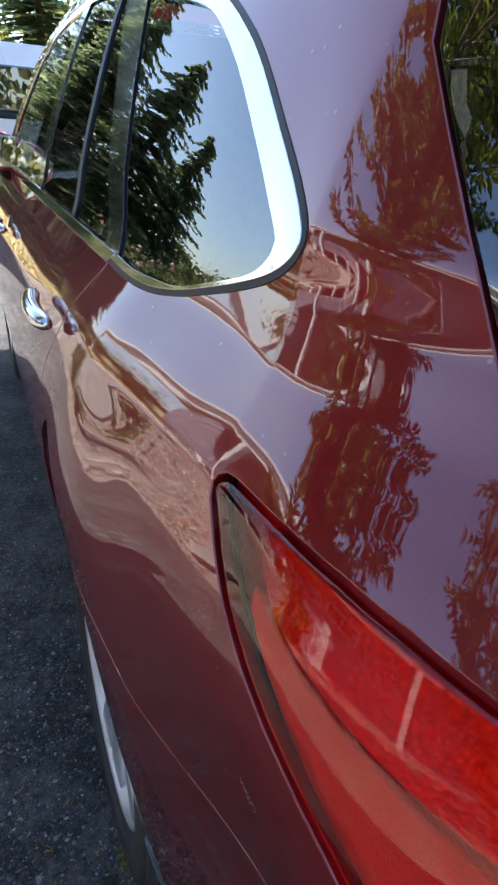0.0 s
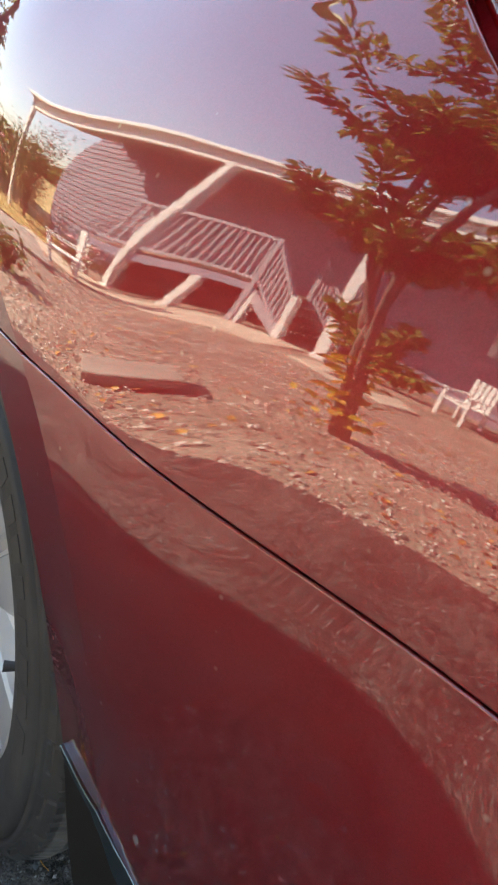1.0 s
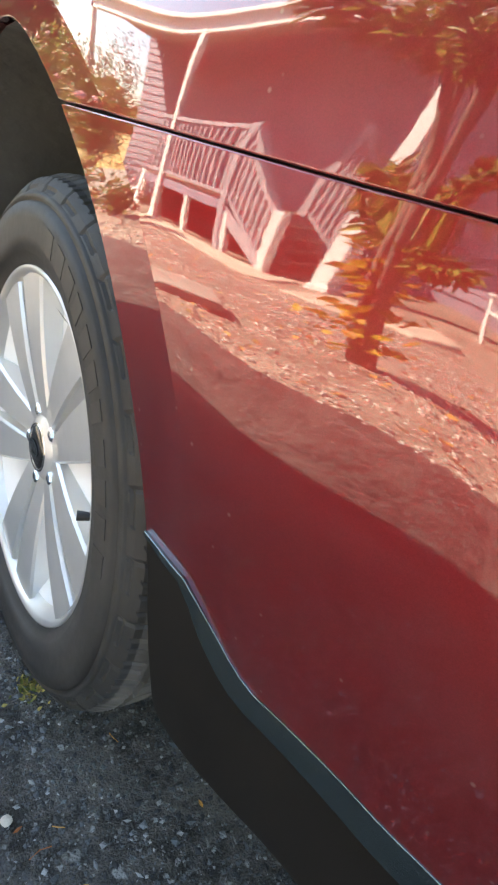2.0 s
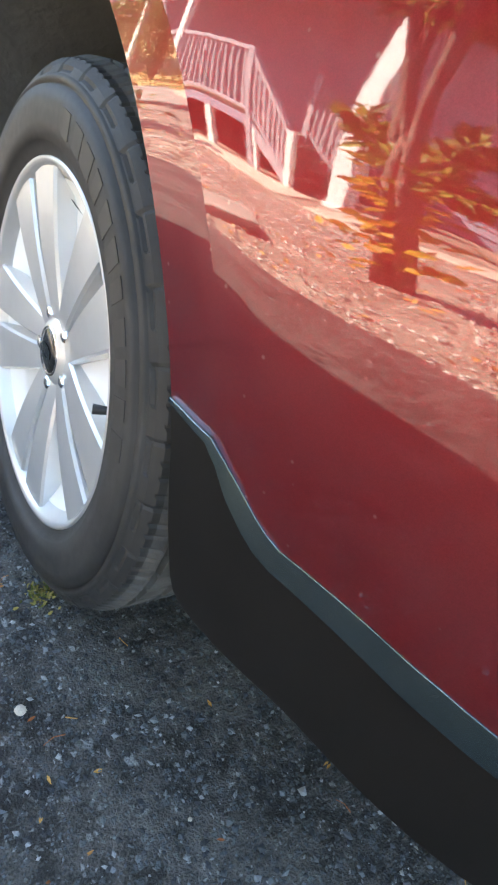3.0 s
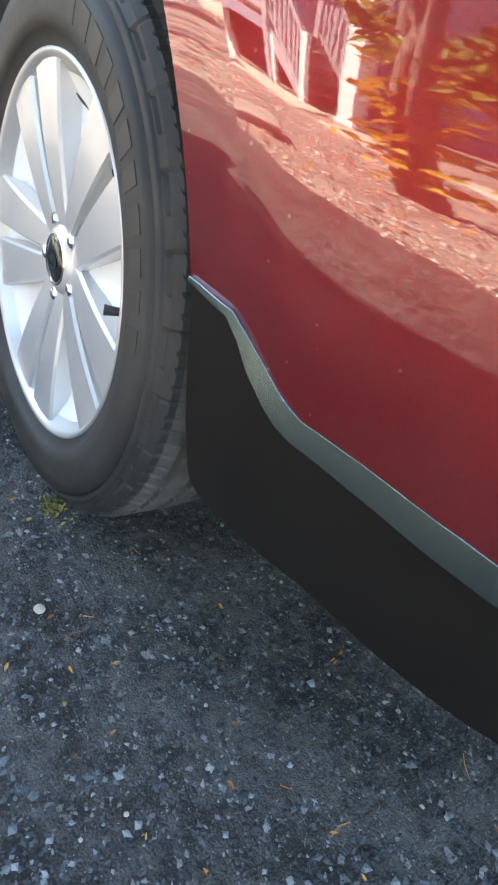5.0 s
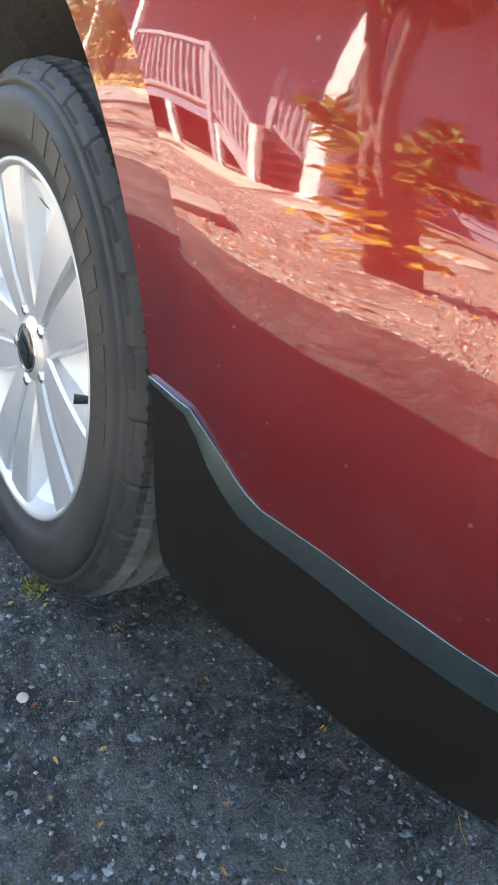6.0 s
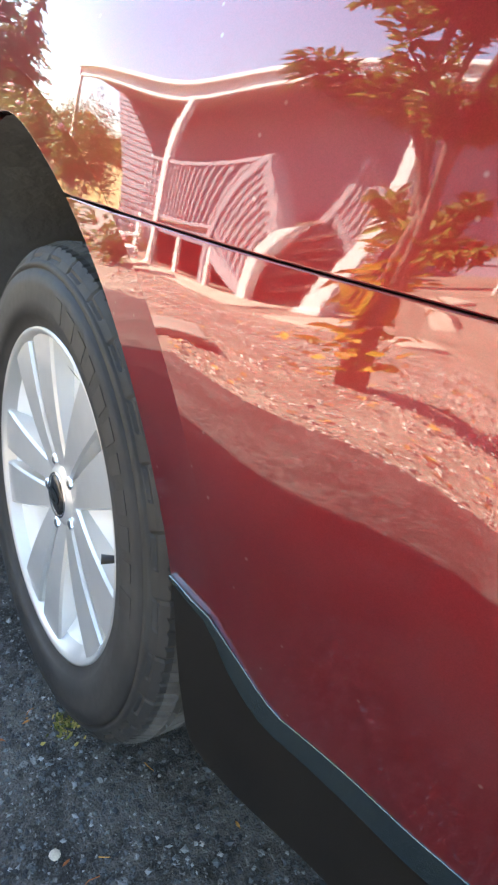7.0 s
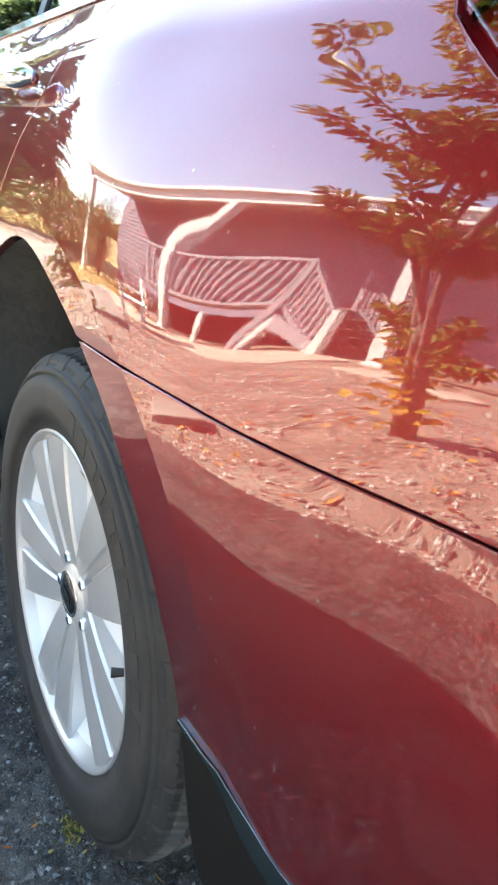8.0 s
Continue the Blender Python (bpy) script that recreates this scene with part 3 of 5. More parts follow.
def car_half(mir):
    a_seam = 120.1
    # quarter panel: over the arch, up the door gap, round the window, down the pillar, round the lamp, back along the seam
    ring = inset(LAMP + [LAMP[0]], -.0052)[:-1]
    grow, low = ring[1:8], ring[14:]
    fl, fr = (FLARE[0], FLARE[1]), FLARE[2]
    a_up, a_dn, a_gap, a_low = 126.05, 126.95, 62.0, 169.1
    cross_up, cross_dn = arc(fl, fr, a_up, a_up, 1)[0], arc(fl, fr, a_dn, a_dn, 1)[0]
    edge_gap = [(y - .0026, z) for y, z in GAP]
    far_up, near_up = [p for p in seam_up if p[0] < cross_up[0]], [p for p in seam_up if p[0] > cross_up[0]]
    far_dn, near_dn = [p for p in seam_dn if p[0] < cross_dn[0]], [p for p in seam_dn if p[0] > cross_dn[0]]
    q = arc(fl, fr, a_up, a_gap, 28) + edge_gap[3:] + WIN_OUT + [(.2, 1.6)] + D_EDGE + grow[::-1] + [ring[0]] + low[::-1] + [(-.84, .805)] + far_up
    panel("quarter_panel", q, car, PAINT, .0095, mirror=mir, roll=.0014, inner=False)
    panel("arch_flare", arc(am, AR, a_seam, 25.5, 20) + edge_gap[:3] + arc(fl, fr, a_gap, a_up, 28) + near_up, car, PAINT, .014, mirror=mir, roll=.0014, inner=True)
    cross_ch = arc(fl, fr, a_low, a_low, 1)[0]
    low_edge = [(y, z - .004) for y, z in CH_UP]
    far_ch = [p for p in low_edge if p[0] < cross_ch[0]]
    near_ch = [p for p in low_edge if p[0] > cross_ch[0]]
    panel("rear_bumper", [(-.93, .788)] + far_dn + arc(fl, fr, a_dn, a_low, 20) + far_ch, car, PAINT, .014, mirror=mir, roll=.0014, inner=False)
    panel("arch_flare", near_dn + arc(am, AR, a_seam + 1.15, 170.4, 14) + near_ch + arc(fl, fr, a_low, a_dn, 20), car, PAINT, .014, mirror=mir, roll=.0014, inner=True)
    panel("chrome_strip", CH_UP + CH_LO[::-1], car, SATIN, .004, off=-.0004, depth=.022, mirror=mir, lift=lambda y, z: .0055 * min(1.1, max(0, (glide(CH_C, -y) + .016 - z) / .03)), label="satin silver strip along the lower edge")
    panel("bumper_cladding", CH_LO + CLAD_B + arc(am, AR + .001, 181, 172, 5), car, BLACK, .03, off=-.001, depth=.03, mirror=mir, label="black textured plastic lower cladding")
    panel("seam_backing", [(-.84, .775), (-.2, .763), (-.2, .80), (-.84, .815)], car, INNER, .05, off=.006, depth=.004, mirror=mir)
    panel("seam_backing", [(y - .014, z) for y, z in GAP] + [(y + .016, z) for y, z in GAP[::-1]], car, INNER, .05, off=.007, depth=.004, mirror=mir)
    # doors and fender
    gap2 = [(y + .0040, z - .001) for y, z in GAP]
    rd = gap2 + [(.985, 1.107), (.985, .352), (.52, .352), (.425, .38)] + arc(am, AR, 1, 23, 8)
    rear_door = panel("rear_door", rd, car, PAINT, .022, mirror=mir, roll=.002)
    fd = [(.9895, 1.107), (2.02, 1.117), (2.02, .72), (1.95, .352), (.9895, .352)]
    front_door = panel("front_door", fd, car, PAINT, .05, mirror=mir)
    am2 = (AXLES[1] + ARCH[0], ARCH[1])
    fe = [(2.0245, .73), (2.0245, 1.118), (2.3, 1.085), (2.8, 1.03), (3.2, .96), (3.42, .86), (3.42, .5), (3.2, .43)] + arc(am2, AR, 7, 172, 20) + [(2.2, .36), (1.955, .352)]
    panel("front_fender", fe, car, PAINT, .05, mirror=mir)
    panel("sill_cladding", [(.50, .346), (2.24, .346), (2.2, .22), (.55, .22)], car, BLACK, .06, off=-.002, depth=.03, mirror=mir, label="black plastic sill")
    # glass, seals, trim
    panel("quarter_window", GLASS_Q, car, GLASS, .015, off=.004, depth=.004, deep=0, mirror=mir, label="dark tinted quarter window")
    panel("window_seal", WIN_OUT + SEAL_IN[::-1], car, SEAL, .05, off=-.001, depth=.012, deep=0, mirror=mir)
    panel("window_trim", SEAL_IN[:] + GLASS_Q[::-1], car, CHROME, .02, off=-.002, depth=.012, deep=0, mirror=mir, label="bright chrome window surround")
    panel("pillar_trim", [(.004, 1.117), (.085, 1.1195), (.425, 1.482), (.245, 1.4475)], car, GLOSSBLACK, .04, off=.001, depth=.01, deep=0, mirror=mir)
    panel("rear_door_glass", [(.088, 1.120), (.382, 1.1215), (.482, 1.490), (.43, 1.483)], car, GLASS, .05, off=.006, depth=.004, deep=0, mirror=mir)
    panel("glass_divider", [(.382, 1.1215), (.412, 1.1215), (.51, 1.494), (.482, 1.490)], car, SEAL, .05, off=.002, depth=.012, deep=0, mirror=mir)
    panel("rear_door_glass", [(.412, 1.1215), (.93, 1.126), (.93, 1.536), (.673, 1.517), (.51, 1.494)], car, GLASS, .06, off=.006, depth=.004, deep=0, mirror=mir)
    panel("pillar_trim", [(.93, 1.126), (1.035, 1.127), (1.035, 1.540), (.93, 1.536)], car, GLOSSBLACK, .06, off=.002, depth=.01, deep=0, mirror=mir)
    panel("front_door_glass", [(1.035, 1.127), (2.2, 1.142), (1.98, 1.30), (1.7, 1.475), (1.55, 1.532), (1.3, 1.545), (1.035, 1.540)], car, GLASS, .08, off=.006, depth=.004, deep=0, mirror=mir)
    panel("belt_trim", [(.026, 1.1035), (.5, 1.106), (1.2, 1.111), (2.3, 1.121), (2.28, 1.139), (1.2, 1.1275), (.5, 1.1205), (.006, 1.1165)], car, CHROME, .03, off=-.003, depth=.012, deep=0, mirror=mir, label="chrome strip under the side windows")
    panel("roof_side", [(.2045, 1.480), (.5, 1.525), (1.0, 1.568), (1.35, 1.574), (1.58, 1.56), (1.75, 1.495), (2.02, 1.335), (2.3, 1.155), (2.36, 1.16), (2.1, 1.38),
                        (1.85, 1.55), (1.65, 1.61), (.2045, 1.6)], car, PAINT, .06, mirror=mir)
    panel("window_frame", [(.238, 1.447), (.43, 1.4835), (.51, 1.4945), (.673, 1.5175), (.93, 1.5365), (1.3, 1.5455), (1.55, 1.5325), (1.7, 1.4755), (1.98, 1.3005), (2.2, 1.1425), (2.295, 1.150),
                           (2.02, 1.332), (1.75, 1.492), (1.58, 1.557), (1.35, 1.571), (1.0, 1.565), (.5, 1.522), (.206, 1.4775)], car, CHROME, .06, off=.001, depth=.012, mirror=mir, label="bright chrome window surround")
    # tail lamp
    def grown(d):
        return inset(LAMP + [LAMP[0]], -d)[:-1]
    lamp = panel("tail_lamp", grown(-.0042), car, LENS_RED, .012, off=.001, depth=.006, mirror=mir, roll=.0042, label="red tail lamp behind a clear glossy lens")
    lamp.visible_shadow = False
    panel("housing", grown(.012), lamp, LAMP_DARK, .03, off=.026, depth=.004, mirror=mir)
    panel("upper_reflector", [(-.535, 1.032), (-.528, 1.028), (-.526, 1.022), (-.534, 1.010), (-.556, .994), (-.59, .984), (-.64, .976), (-.69, .970), (-.84, .951), (-.84, 1.0), (-.74, 1.02), (-.65, 1.032), (-.59, 1.035)], lamp,
          REFLECTOR, .012, off=.016, depth=.010, mirror=mir, roll=.004, label="bright red faceted reflector")
    panel("lower_reflector", [(-.536, .992), (-.55, .990), (-.6, .973), (-.7, .958), (-.84, .940), (-.84, .83), (-.76, .848), (-.668, .894), (-.605, .932), (-.556, .966), (-.540, .982)], lamp, RIBBED, .02, off=.014, depth=.010, mirror=mir, roll=.003, label="finely ribbed red light panel")
    # tailgate flank and dark rear glass round the corner
    edge = lambda z0, z1: [(glide(REAR, z0 + (z1 - z0) * i / 8) + .004, z0 + (z1 - z0) * i / 8) for i in range(9)]
    panel("rear_glass_side", [(y - .004, z) for y, z in D_EDGE[:8]] + edge(1.17, 1.6), car, GLASS, .04, off=.004, depth=.006, mirror=mir, label="dark rear window")
    panel("tailgate_flank", [(-.610, 1.17), (-.674, 1.09), (-.709, 1.042), (-.78, 1.026), (-.86, 1.006)] + edge(1.0, 1.165), car, PAINT, .03, mirror=mir)
    # dark shell behind the gaps
    panel("inner_shell", [(-.9, .33), (-.42, .33)] + arc(am, AR + .012, 186, -4, 24) + [(.6, .33)] + [(2.2, .33)] + arc(am2, AR + .012, 186, 0, 20) + [(3.3, .4), (3.3, .85), (2.3, 1.05), (2.0, 1.09), (.1, 1.09),
          (-.3, 1.09), (-.45, 1.06), (-.47, 1.0), (-.6, .88), (-.75, .80), (-.9, .77)], car, INNER, .08, off=.03, depth=.004, mirror=mir)
    sgn = -1 if not mir else 1
    # door handles
    for y0, door in ((.075, rear_door), (1.06, front_door)):
        zc = 1.005
        pts, rad = [], []
        for i in range(13):
            s = i / 12
            y = y0 + .19 * s
            out = .030 * math.sin(math.pi * min(1, max(0, .08 + .84 * s))) ** .45
            x = skin(y, zc) - out
            pts.append((x if not mir else 2 * XC - x, y, zc + .006 * s))
            rad.append(.0145 if 1 < i < 11 else .0125 if 0 < i < 12 else .007)
        v, f = tube(pts, rad, 10)
        obj("door_handle", v, f, CHROME, door, "chrome pull handle", smooth=True)
        # the painted cup's shade, put in as a flat dark disc
        bm = bmesh.new()
        bmesh.ops.create_uvsphere(bm, u_segments=20, v_segments=8, radius=1)
        for w in bm.verts:
            y, z = y0 + .095 + w.co.y * .07, zc + w.co.z * .033
            x = skin(y, z) + .004 + w.co.x * .004
            w.co = Vector((x if not mir else 2 * XC - x, y, z))
        part("recess_shade", bm, INNER, door, smooth=True)
    # door mirror
    bm = bmesh.new()
    bmesh.ops.create_uvsphere(bm, u_segments=24, v_segments=14, radius=1)
    for w in bm.verts:
        c = w.co.copy()
        y = max(-.35, c.y) * .085
        w.co = Vector((XC + sgn * (XC - .005 + c.x * .095), 2.0 + y, 1.18 + c.z * .075))
    mirror = part("door_mirror", bm, PAINT, car, smooth=True)
    box("mirror_glass", (XC + sgn * (XC - .005) - .075, 1.962, 1.125), (XC + sgn * (XC - .005) + .075, 1.968, 1.235), MIRROR, mirror, .002, "silvered mirror glass")
    box("mirror_stalk", (XC + sgn * (XC - .06) - .05, 1.985, 1.085), (XC + sgn * (XC - .06) + .05, 2.03, 1.125), BLACK, mirror, .008)


car_half(False)
car_half(True)

# ---------- roof, rear, front ----------


def sheet(name, f, us, vs, material, parent, label="", flip=False):
    verts = [f(u, v) for v in vs for u in us]
    n = len(us)
    faces = [(j * n + i, j * n + i + 1, (j + 1) * n + i + 1, (j + 1) * n + i) for j in range(len(vs) - 1) for i in range(n - 1)]
    if flip:
        faces = [q[::-1] for q in faces]
    return obj(name, verts, faces, material, parent, label, smooth=True)


def spread(a, b, n):
    return [a + (b - a) * i / (n - 1) for i in range(n)]


US = spread(-1, 1, 25)


def roof_point(u, y):
    zt = 1.6 + (.075 if y > -.1 else .075 - .12 * (-.1 - y) ** 1.2)
    e = side(min(max(y, -.36), 1.65), 1.6) + .0
    return (XC + u * (XC - e), y, 1.6 + (zt - 1.6) * (1 - abs(u) ** 3.2) - (.10 * max(0, y - 1.45)) * 1.2)


sheet("roof", roof_point, US, spread(-.42, 1.68, 24), PAINT, car)


def rear_point(u, z):
    y = glide(REAR, z)
    e = side(y + .002, z)
    return (XC + u * (XC - e), y - .06 * (1 - u * u), z)


sheet("rear_window", rear_point, US, spread(1.17, 1.6, 12), GLASS, car, "dark rear window", True)
sheet("tailgate", rear_point, US, spread(.80, 1.166, 14), PAINT, car, flip=True)
sheet("rear_bumper_skin", rear_point, US, spread(.44, .775, 10), PAINT, car, flip=True)
sheet("rear_bumper_base", rear_point, US, spread(.25, .437, 6), BLACK, car, flip=True)
sheet("spoiler", lambda u, v: (XC + u * .57, -.40 - .2 * v, 1.668 - .03 * v * v - .035 * abs(u) ** 3), US, spread(0, 1, 8), PAINT, car)
sheet("spoiler_underside", lambda u, v: (XC + u * .57, -.40 - .2 * v, 1.640 - .01 * v * v - .035 * abs(u) ** 3), US, spread(0, 1, 8), BLACK, car, flip=True)


def hood_point(u, y):
    z = 1.115 - .07 * ((y - 2.2) / 1.2) ** 2 - .05 * max(0, y - 3.2)
    zs = 1.10 - .12 * ((y - 2.2) / 1.2)
    e = side(min(y, 3.4), min(zs, 1.08))
    return (XC + u * (XC - e), y, zs + (z + .03 - zs) * (1 - abs(u) ** 3))


sheet("bonnet", hood_point, US, spread(2.2, 3.45, 16), PAINT, car)
sheet("windscreen", lambda u, v: (XC + u * (.70 - .14 * v), 2.36 - .72 * v - .06 * (u * u - 1) * (1 - .4 * v), 1.11 + .5 * v), US, spread(0, 1, 14), GLASS, car, "dark windscreen", True)
sheet("front_bumper", lambda u, z: (XC + u * .74, 3.62 - .25 * abs(u) ** 2.6 - .06 * abs((z - .62) / .4) ** 2, z), US, spread(.25, 1.0, 14), PAINT, car)
sheet("grille", lambda u, z: (XC + u * .42, 3.628 - .25 * abs(u * .57) ** 2.6 - .06 * abs((z - .62) / .4) ** 2, z), US, spread(.58, .84, 6), GLOSSBLACK, car)
for s in (-1, 1):
    bm = bmesh.new()
    bmesh.ops.create_uvsphere(bm, u_segments=18, v_segments=10, radius=1)
    for w in bm.verts:
        w.co = Vector((XC + s * .60 + w.co.x * .13, 3.50 + w.co.y * .06 - abs(w.co.x) * .02, .82 + w.co.z * .06))
    part("headlight", bm, CLEAR, car, "clear headlight", True)
# floor pan, seats, liners
box("floor_pan", (.12, -.88, .26), (1.58, 3.4, .34), INNER, car, .02)
for y0 in (.35, 1.25):
    for x0 in (.2, .95):
        box("seat_base", (x0, y0, .55), (x0 + .55, y0 + .5, .72), CLOTH, car, .05)
        box("seat_back", (x0, y0 - .12, .7), (x0 + .55, y0 + .06, 1.3), CLOTH, car, .06)
        box("headrest", (x0 + .15, y0 - .1, 1.32), (x0 + .4, y0, 1.5), CLOTH, car, .04)
for ya in AXLES:
    for s in (0, 1):
        verts, faces = [], []
        for i in range(25):
            a = radians(-8 + 196 * i / 24)
            ly, lz = ya + FLARE[0] + .454 * math.cos(a), FLARE[1] + .454 * math.sin(a)
            for x in (min(.03, skin(ly, lz) + .010), .30):
                verts.append((x if s == 0 else 2 * XC - x, ly, lz))
        for i in range(24):
            faces.append((2 * i, 2 * i + 1, 2 * i + 3, 2 * i + 2))
        o = len(verts)
        for i in range(25):
            verts.append(verts[2 * i + 1])
        verts.append((.30 if s == 0 else 2 * XC - .30, ya, FLARE[1]))
        faces += [(o + i, o + i + 1, len(verts) - 1) for i in range(24)]
        obj("wheel_liner", verts, faces, LINER, car, "black plastic wheel arch liner")

# a small scuff in the paint below the lamp
rs = random.Random(8)
specks = []
for k in range(26):
    t = rs.random()
    y, z, a, ln = -.581 - .016 * t + rs.gauss(0, .0022), .862 - .011 * t + rs.gauss(0, .0022), rs.gauss(-.6, .4), rs.uniform(.0006, .0022)
    quad = []
    for u, v in ((-ln, -.0002), (ln, -.0001), (ln, .0002), (-ln, .0003)):
        yy, zz = y + u * math.cos(a) - v * math.sin(a), z + u * math.sin(a) + v * math.cos(a)
        quad.append(tuple(Vector((skin(yy, zz), yy, zz)) + side_normal(yy, zz) * .0004))
    specks.append((quad, [(3, 2, 1, 0)]))
obj("scuff", *merge(specks), SCUFF, car, "small pale scuff in the red paint")

# ---------- wheels ----------


def spoke_pair(angle):
    """One twin spoke of the alloy: two flat bars that part towards the rim, with a slot between."""
    chunks = []
    for s in (-1, 1):
        rows = []
        for i in range(9):
            t = i / 8
            r = .036 + t * (.232 - .036)
            inner, outer = .003 + .0075 * t, .036 + .054 * t
            mid = s * (inner + outer) / 2
            half = (outer - inner) / 2
            front = .020 - .016 * t - .004 * math.sin(math.pi * t)
            rows.append((r, mid - half, mid + half, front))
        verts, faces = [], []
        for r, w0, w1, fr in rows:
            e = .004
            for w, x in ((w0, fr + .05), (w0, fr + e), (w0 + e * .8, fr), (w1 - e * .8, fr), (w1, fr + e), (w1, fr + .05)):
                verts.append((x, r * math.cos(angle) - w * math.sin(angle), r * math.sin(angle) + w * math.cos(angle)))
        for i in range(8):
            for k in range(5):
                faces.append((i * 6 + k, i * 6 + k + 1, (i + 1) * 6 + k + 1, (i + 1) * 6 + k))
            faces.append((i * 6 + 5, i * 6, (i + 1) * 6, (i + 1) * 6 + 5))
        faces.append((0, 1, 2, 3, 4, 5))
        faces.append((53, 52, 51, 50, 49, 48))
        chunks.append((verts, faces))
    return merge(chunks)


def wheel():
    w = empty("wheel")
    w.parent = car
    seg = 540
    prof = [(.243, .012), (.2435, .001), (.250, -.003), (.262, -.0085), (.2625, -.0102), (.280, -.0122), (.300, -.0128), (.316, -.0105), (.3170, -.0045), (.3200, -.0042), (.3212, -.0085), (.327, -.005), (.3275, -.0025),
            (.3292, -.0014), (.3316, -.0002), (.336, .002), (.340, .0055), (.3425, .008), (.3445, .010), (.3465, .018), (.3515, .030), (.3520, .034), (.345, .036), (.345, .042), (.3525, .044), (.353, .072), (.346, .074), (.346, .082),
            (.3535, .084), (.3535, .110), (.346, .112), (.346, .120), (.353, .122), (.3525, .150), (.345, .152), (.345, .158), (.3515, .160), (.346, .178), (.336, .194),
            (.31, .212), (.28, .214), (.25, .2), (.24, .19)]

    prof = [(r if r < .27 else .27 + (r - .27) * 1.1, x) for r, x in prof]

    def tread(k, s):
        if 18 <= k <= 21 and s % 9 == 0 or 18 <= k <= 20 and s % 18 in (5, 14):
            return -.0018
        if 24 <= k <= 25 and s % 9 == 0 or 28 <= k <= 29 and s % 9 == 3 or 32 <= k <= 37 and s % 9 == 1:
            return -.005
        return 0
    v, f = lathe(prof, seg, tread)
    # hooked grooves of the shoulder blocks, cut into the side
    for s in range(seg):
        for k in range(13, 20):
            if k == 14 and s % 18 < 10 or s % 18 == 0:
                q = s * len(prof) + k
                v[q] = (v[q][0] + (.0024 if k <= 14 else .0018), v[q][1], v[q][2])
    tyre = obj("tyre", v, f, RUBBER, w, "black tyre with raised sidewall marks", smooth=False)
    tyre.data.polygons.foreach_set("use_smooth", [i % (len(prof) - 1) < 12 for i in range(len(tyre.data.polygons))])
    tyre.data.materials.append(TREAD)
    tyre.data.polygons.foreach_set("material_index", [int(i % (len(prof) - 1) >= 19) for i in range(len(tyre.data.polygons))])
    # raised plain marks on the sidewall
    for i in range(11):
        a0 = radians(84 - i * 7.4)
        verts = []
        for deep in (0, .004):
            for r in (.2775, .3060):
                for k in range(4):
                    a = a0 - radians(5.0 if i % 3 else 4.1) * k / 3
                    verts.append((deep - (.0134 if r > .29 else .0128), -r * math.cos(a), r * math.sin(a)))
        faces = []
        for k in range(3):
            faces += [(k, k + 1, 4 + k + 1, 4 + k), (8 + k, 12 + k, 13 + k, 9 + k), (k, 8 + k, 9 + k, k + 1), (4 + k, 5 + k, 13 + k, 12 + k)]
        faces += [(0, 4, 12, 8), (3, 11, 15, 7)]
        obj("raised_mark", verts, faces, RUBBER_TEXT, tyre)
    rim_prof = [(.2465, .003), (.2455, -.0025), (.242, -.003), (.2365, .0015), (.2335, .010), (.226, .016), (.219, .03), (.212, .06), (.207, .12), (.215, .19), (.236, .2)]
    v, f = lathe(rim_prof, 120)
    rim = obj("rim", v, f, ALLOY, w, smooth=True)
    for k in range(5):
        v, f = spoke_pair(radians(132 + 72 * k))
        obj("spoke", v, f, ALLOY, rim)
    v, f = lathe([(.06, .030), (.10, .032), (.15, .035), (.19, .036), (.205, .031), (.224, .017)], 120)
    obj("dish", v, f, LITSILVER, rim, "silver recessed wheel face, lightened as if lit", smooth=True)
    # flat dark patches on the dish stand for the shaded gaps at the rim
    for a in (radians(168), radians(96), radians(132)):
        vs_ = [(.0295 - max(0, r - .19) * .9, r * math.cos(a + q * .095), r * math.sin(a + q * .095)) for r, q in ((.197, -.6), (.199, -.8), (.207, -.8), (.208, 0), (.207, .8), (.199, .8), (.197, .6))]
        obj("rim_gap_shade", vs_, [(0, 1, 2, 3, 4, 5, 6)], INNER, rim, "dark patch for the shaded gap at the rim")
    v, f = lathe([(.0, .012), (.034, .012), (.040, .0145), (.050, .022), (.062, .030), (.068, .05), (.068, .08)], 60)
    obj("hub_face", v, f, ALLOY, rim, smooth=True)
    v, f = lathe([(.0, .0075), (.018, .008), (.029, .010), (.0315, .0125), (.032, .018)], 48)
    cap = obj("centre_cap", v, f, GLOSSBLACK, w, "black centre cap with a plain oval badge", smooth=True)
    v, f = lathe([(.0315, .012), (.0335, .0105), (.0355, .013), (.0360, .020)], 48)
    obj("cap_ring", v, f, CHROME, cap, smooth=True)
    verts = [(.0070, .019 * math.cos(a), .011 * math.sin(a)) for a in spread(0, 2 * math.pi * 23 / 24, 24)] + [(.0070, .015 * math.cos(a), .0075 * math.sin(a)) for a in spread(0, 2 * math.pi * 23 / 24, 24)]
    obj("badge", verts, [(i, (i + 1) % 24, 24 + (i + 1) % 24, 24 + i) for i in range(24)], SATIN, cap)
    for k in range(5):
        a = radians(132 + 72 * k)
        cy, cz = .053 * math.cos(a), .053 * math.sin(a)
        verts, faces = [], []
        for x, r in ((.036, .0100), (.018, .0100), (.0145, .0082), (.0135, .0045)):
            verts += [(x, cy + r * math.cos(radians(60 * i)), cz + r * math.sin(radians(60 * i))) for i in range(6)]
        for j in range(3):
            faces += [(j * 6 + i, j * 6 + (i + 1) % 6, (j + 1) * 6 + (i + 1) % 6, (j + 1) * 6 + i) for i in range(6)]
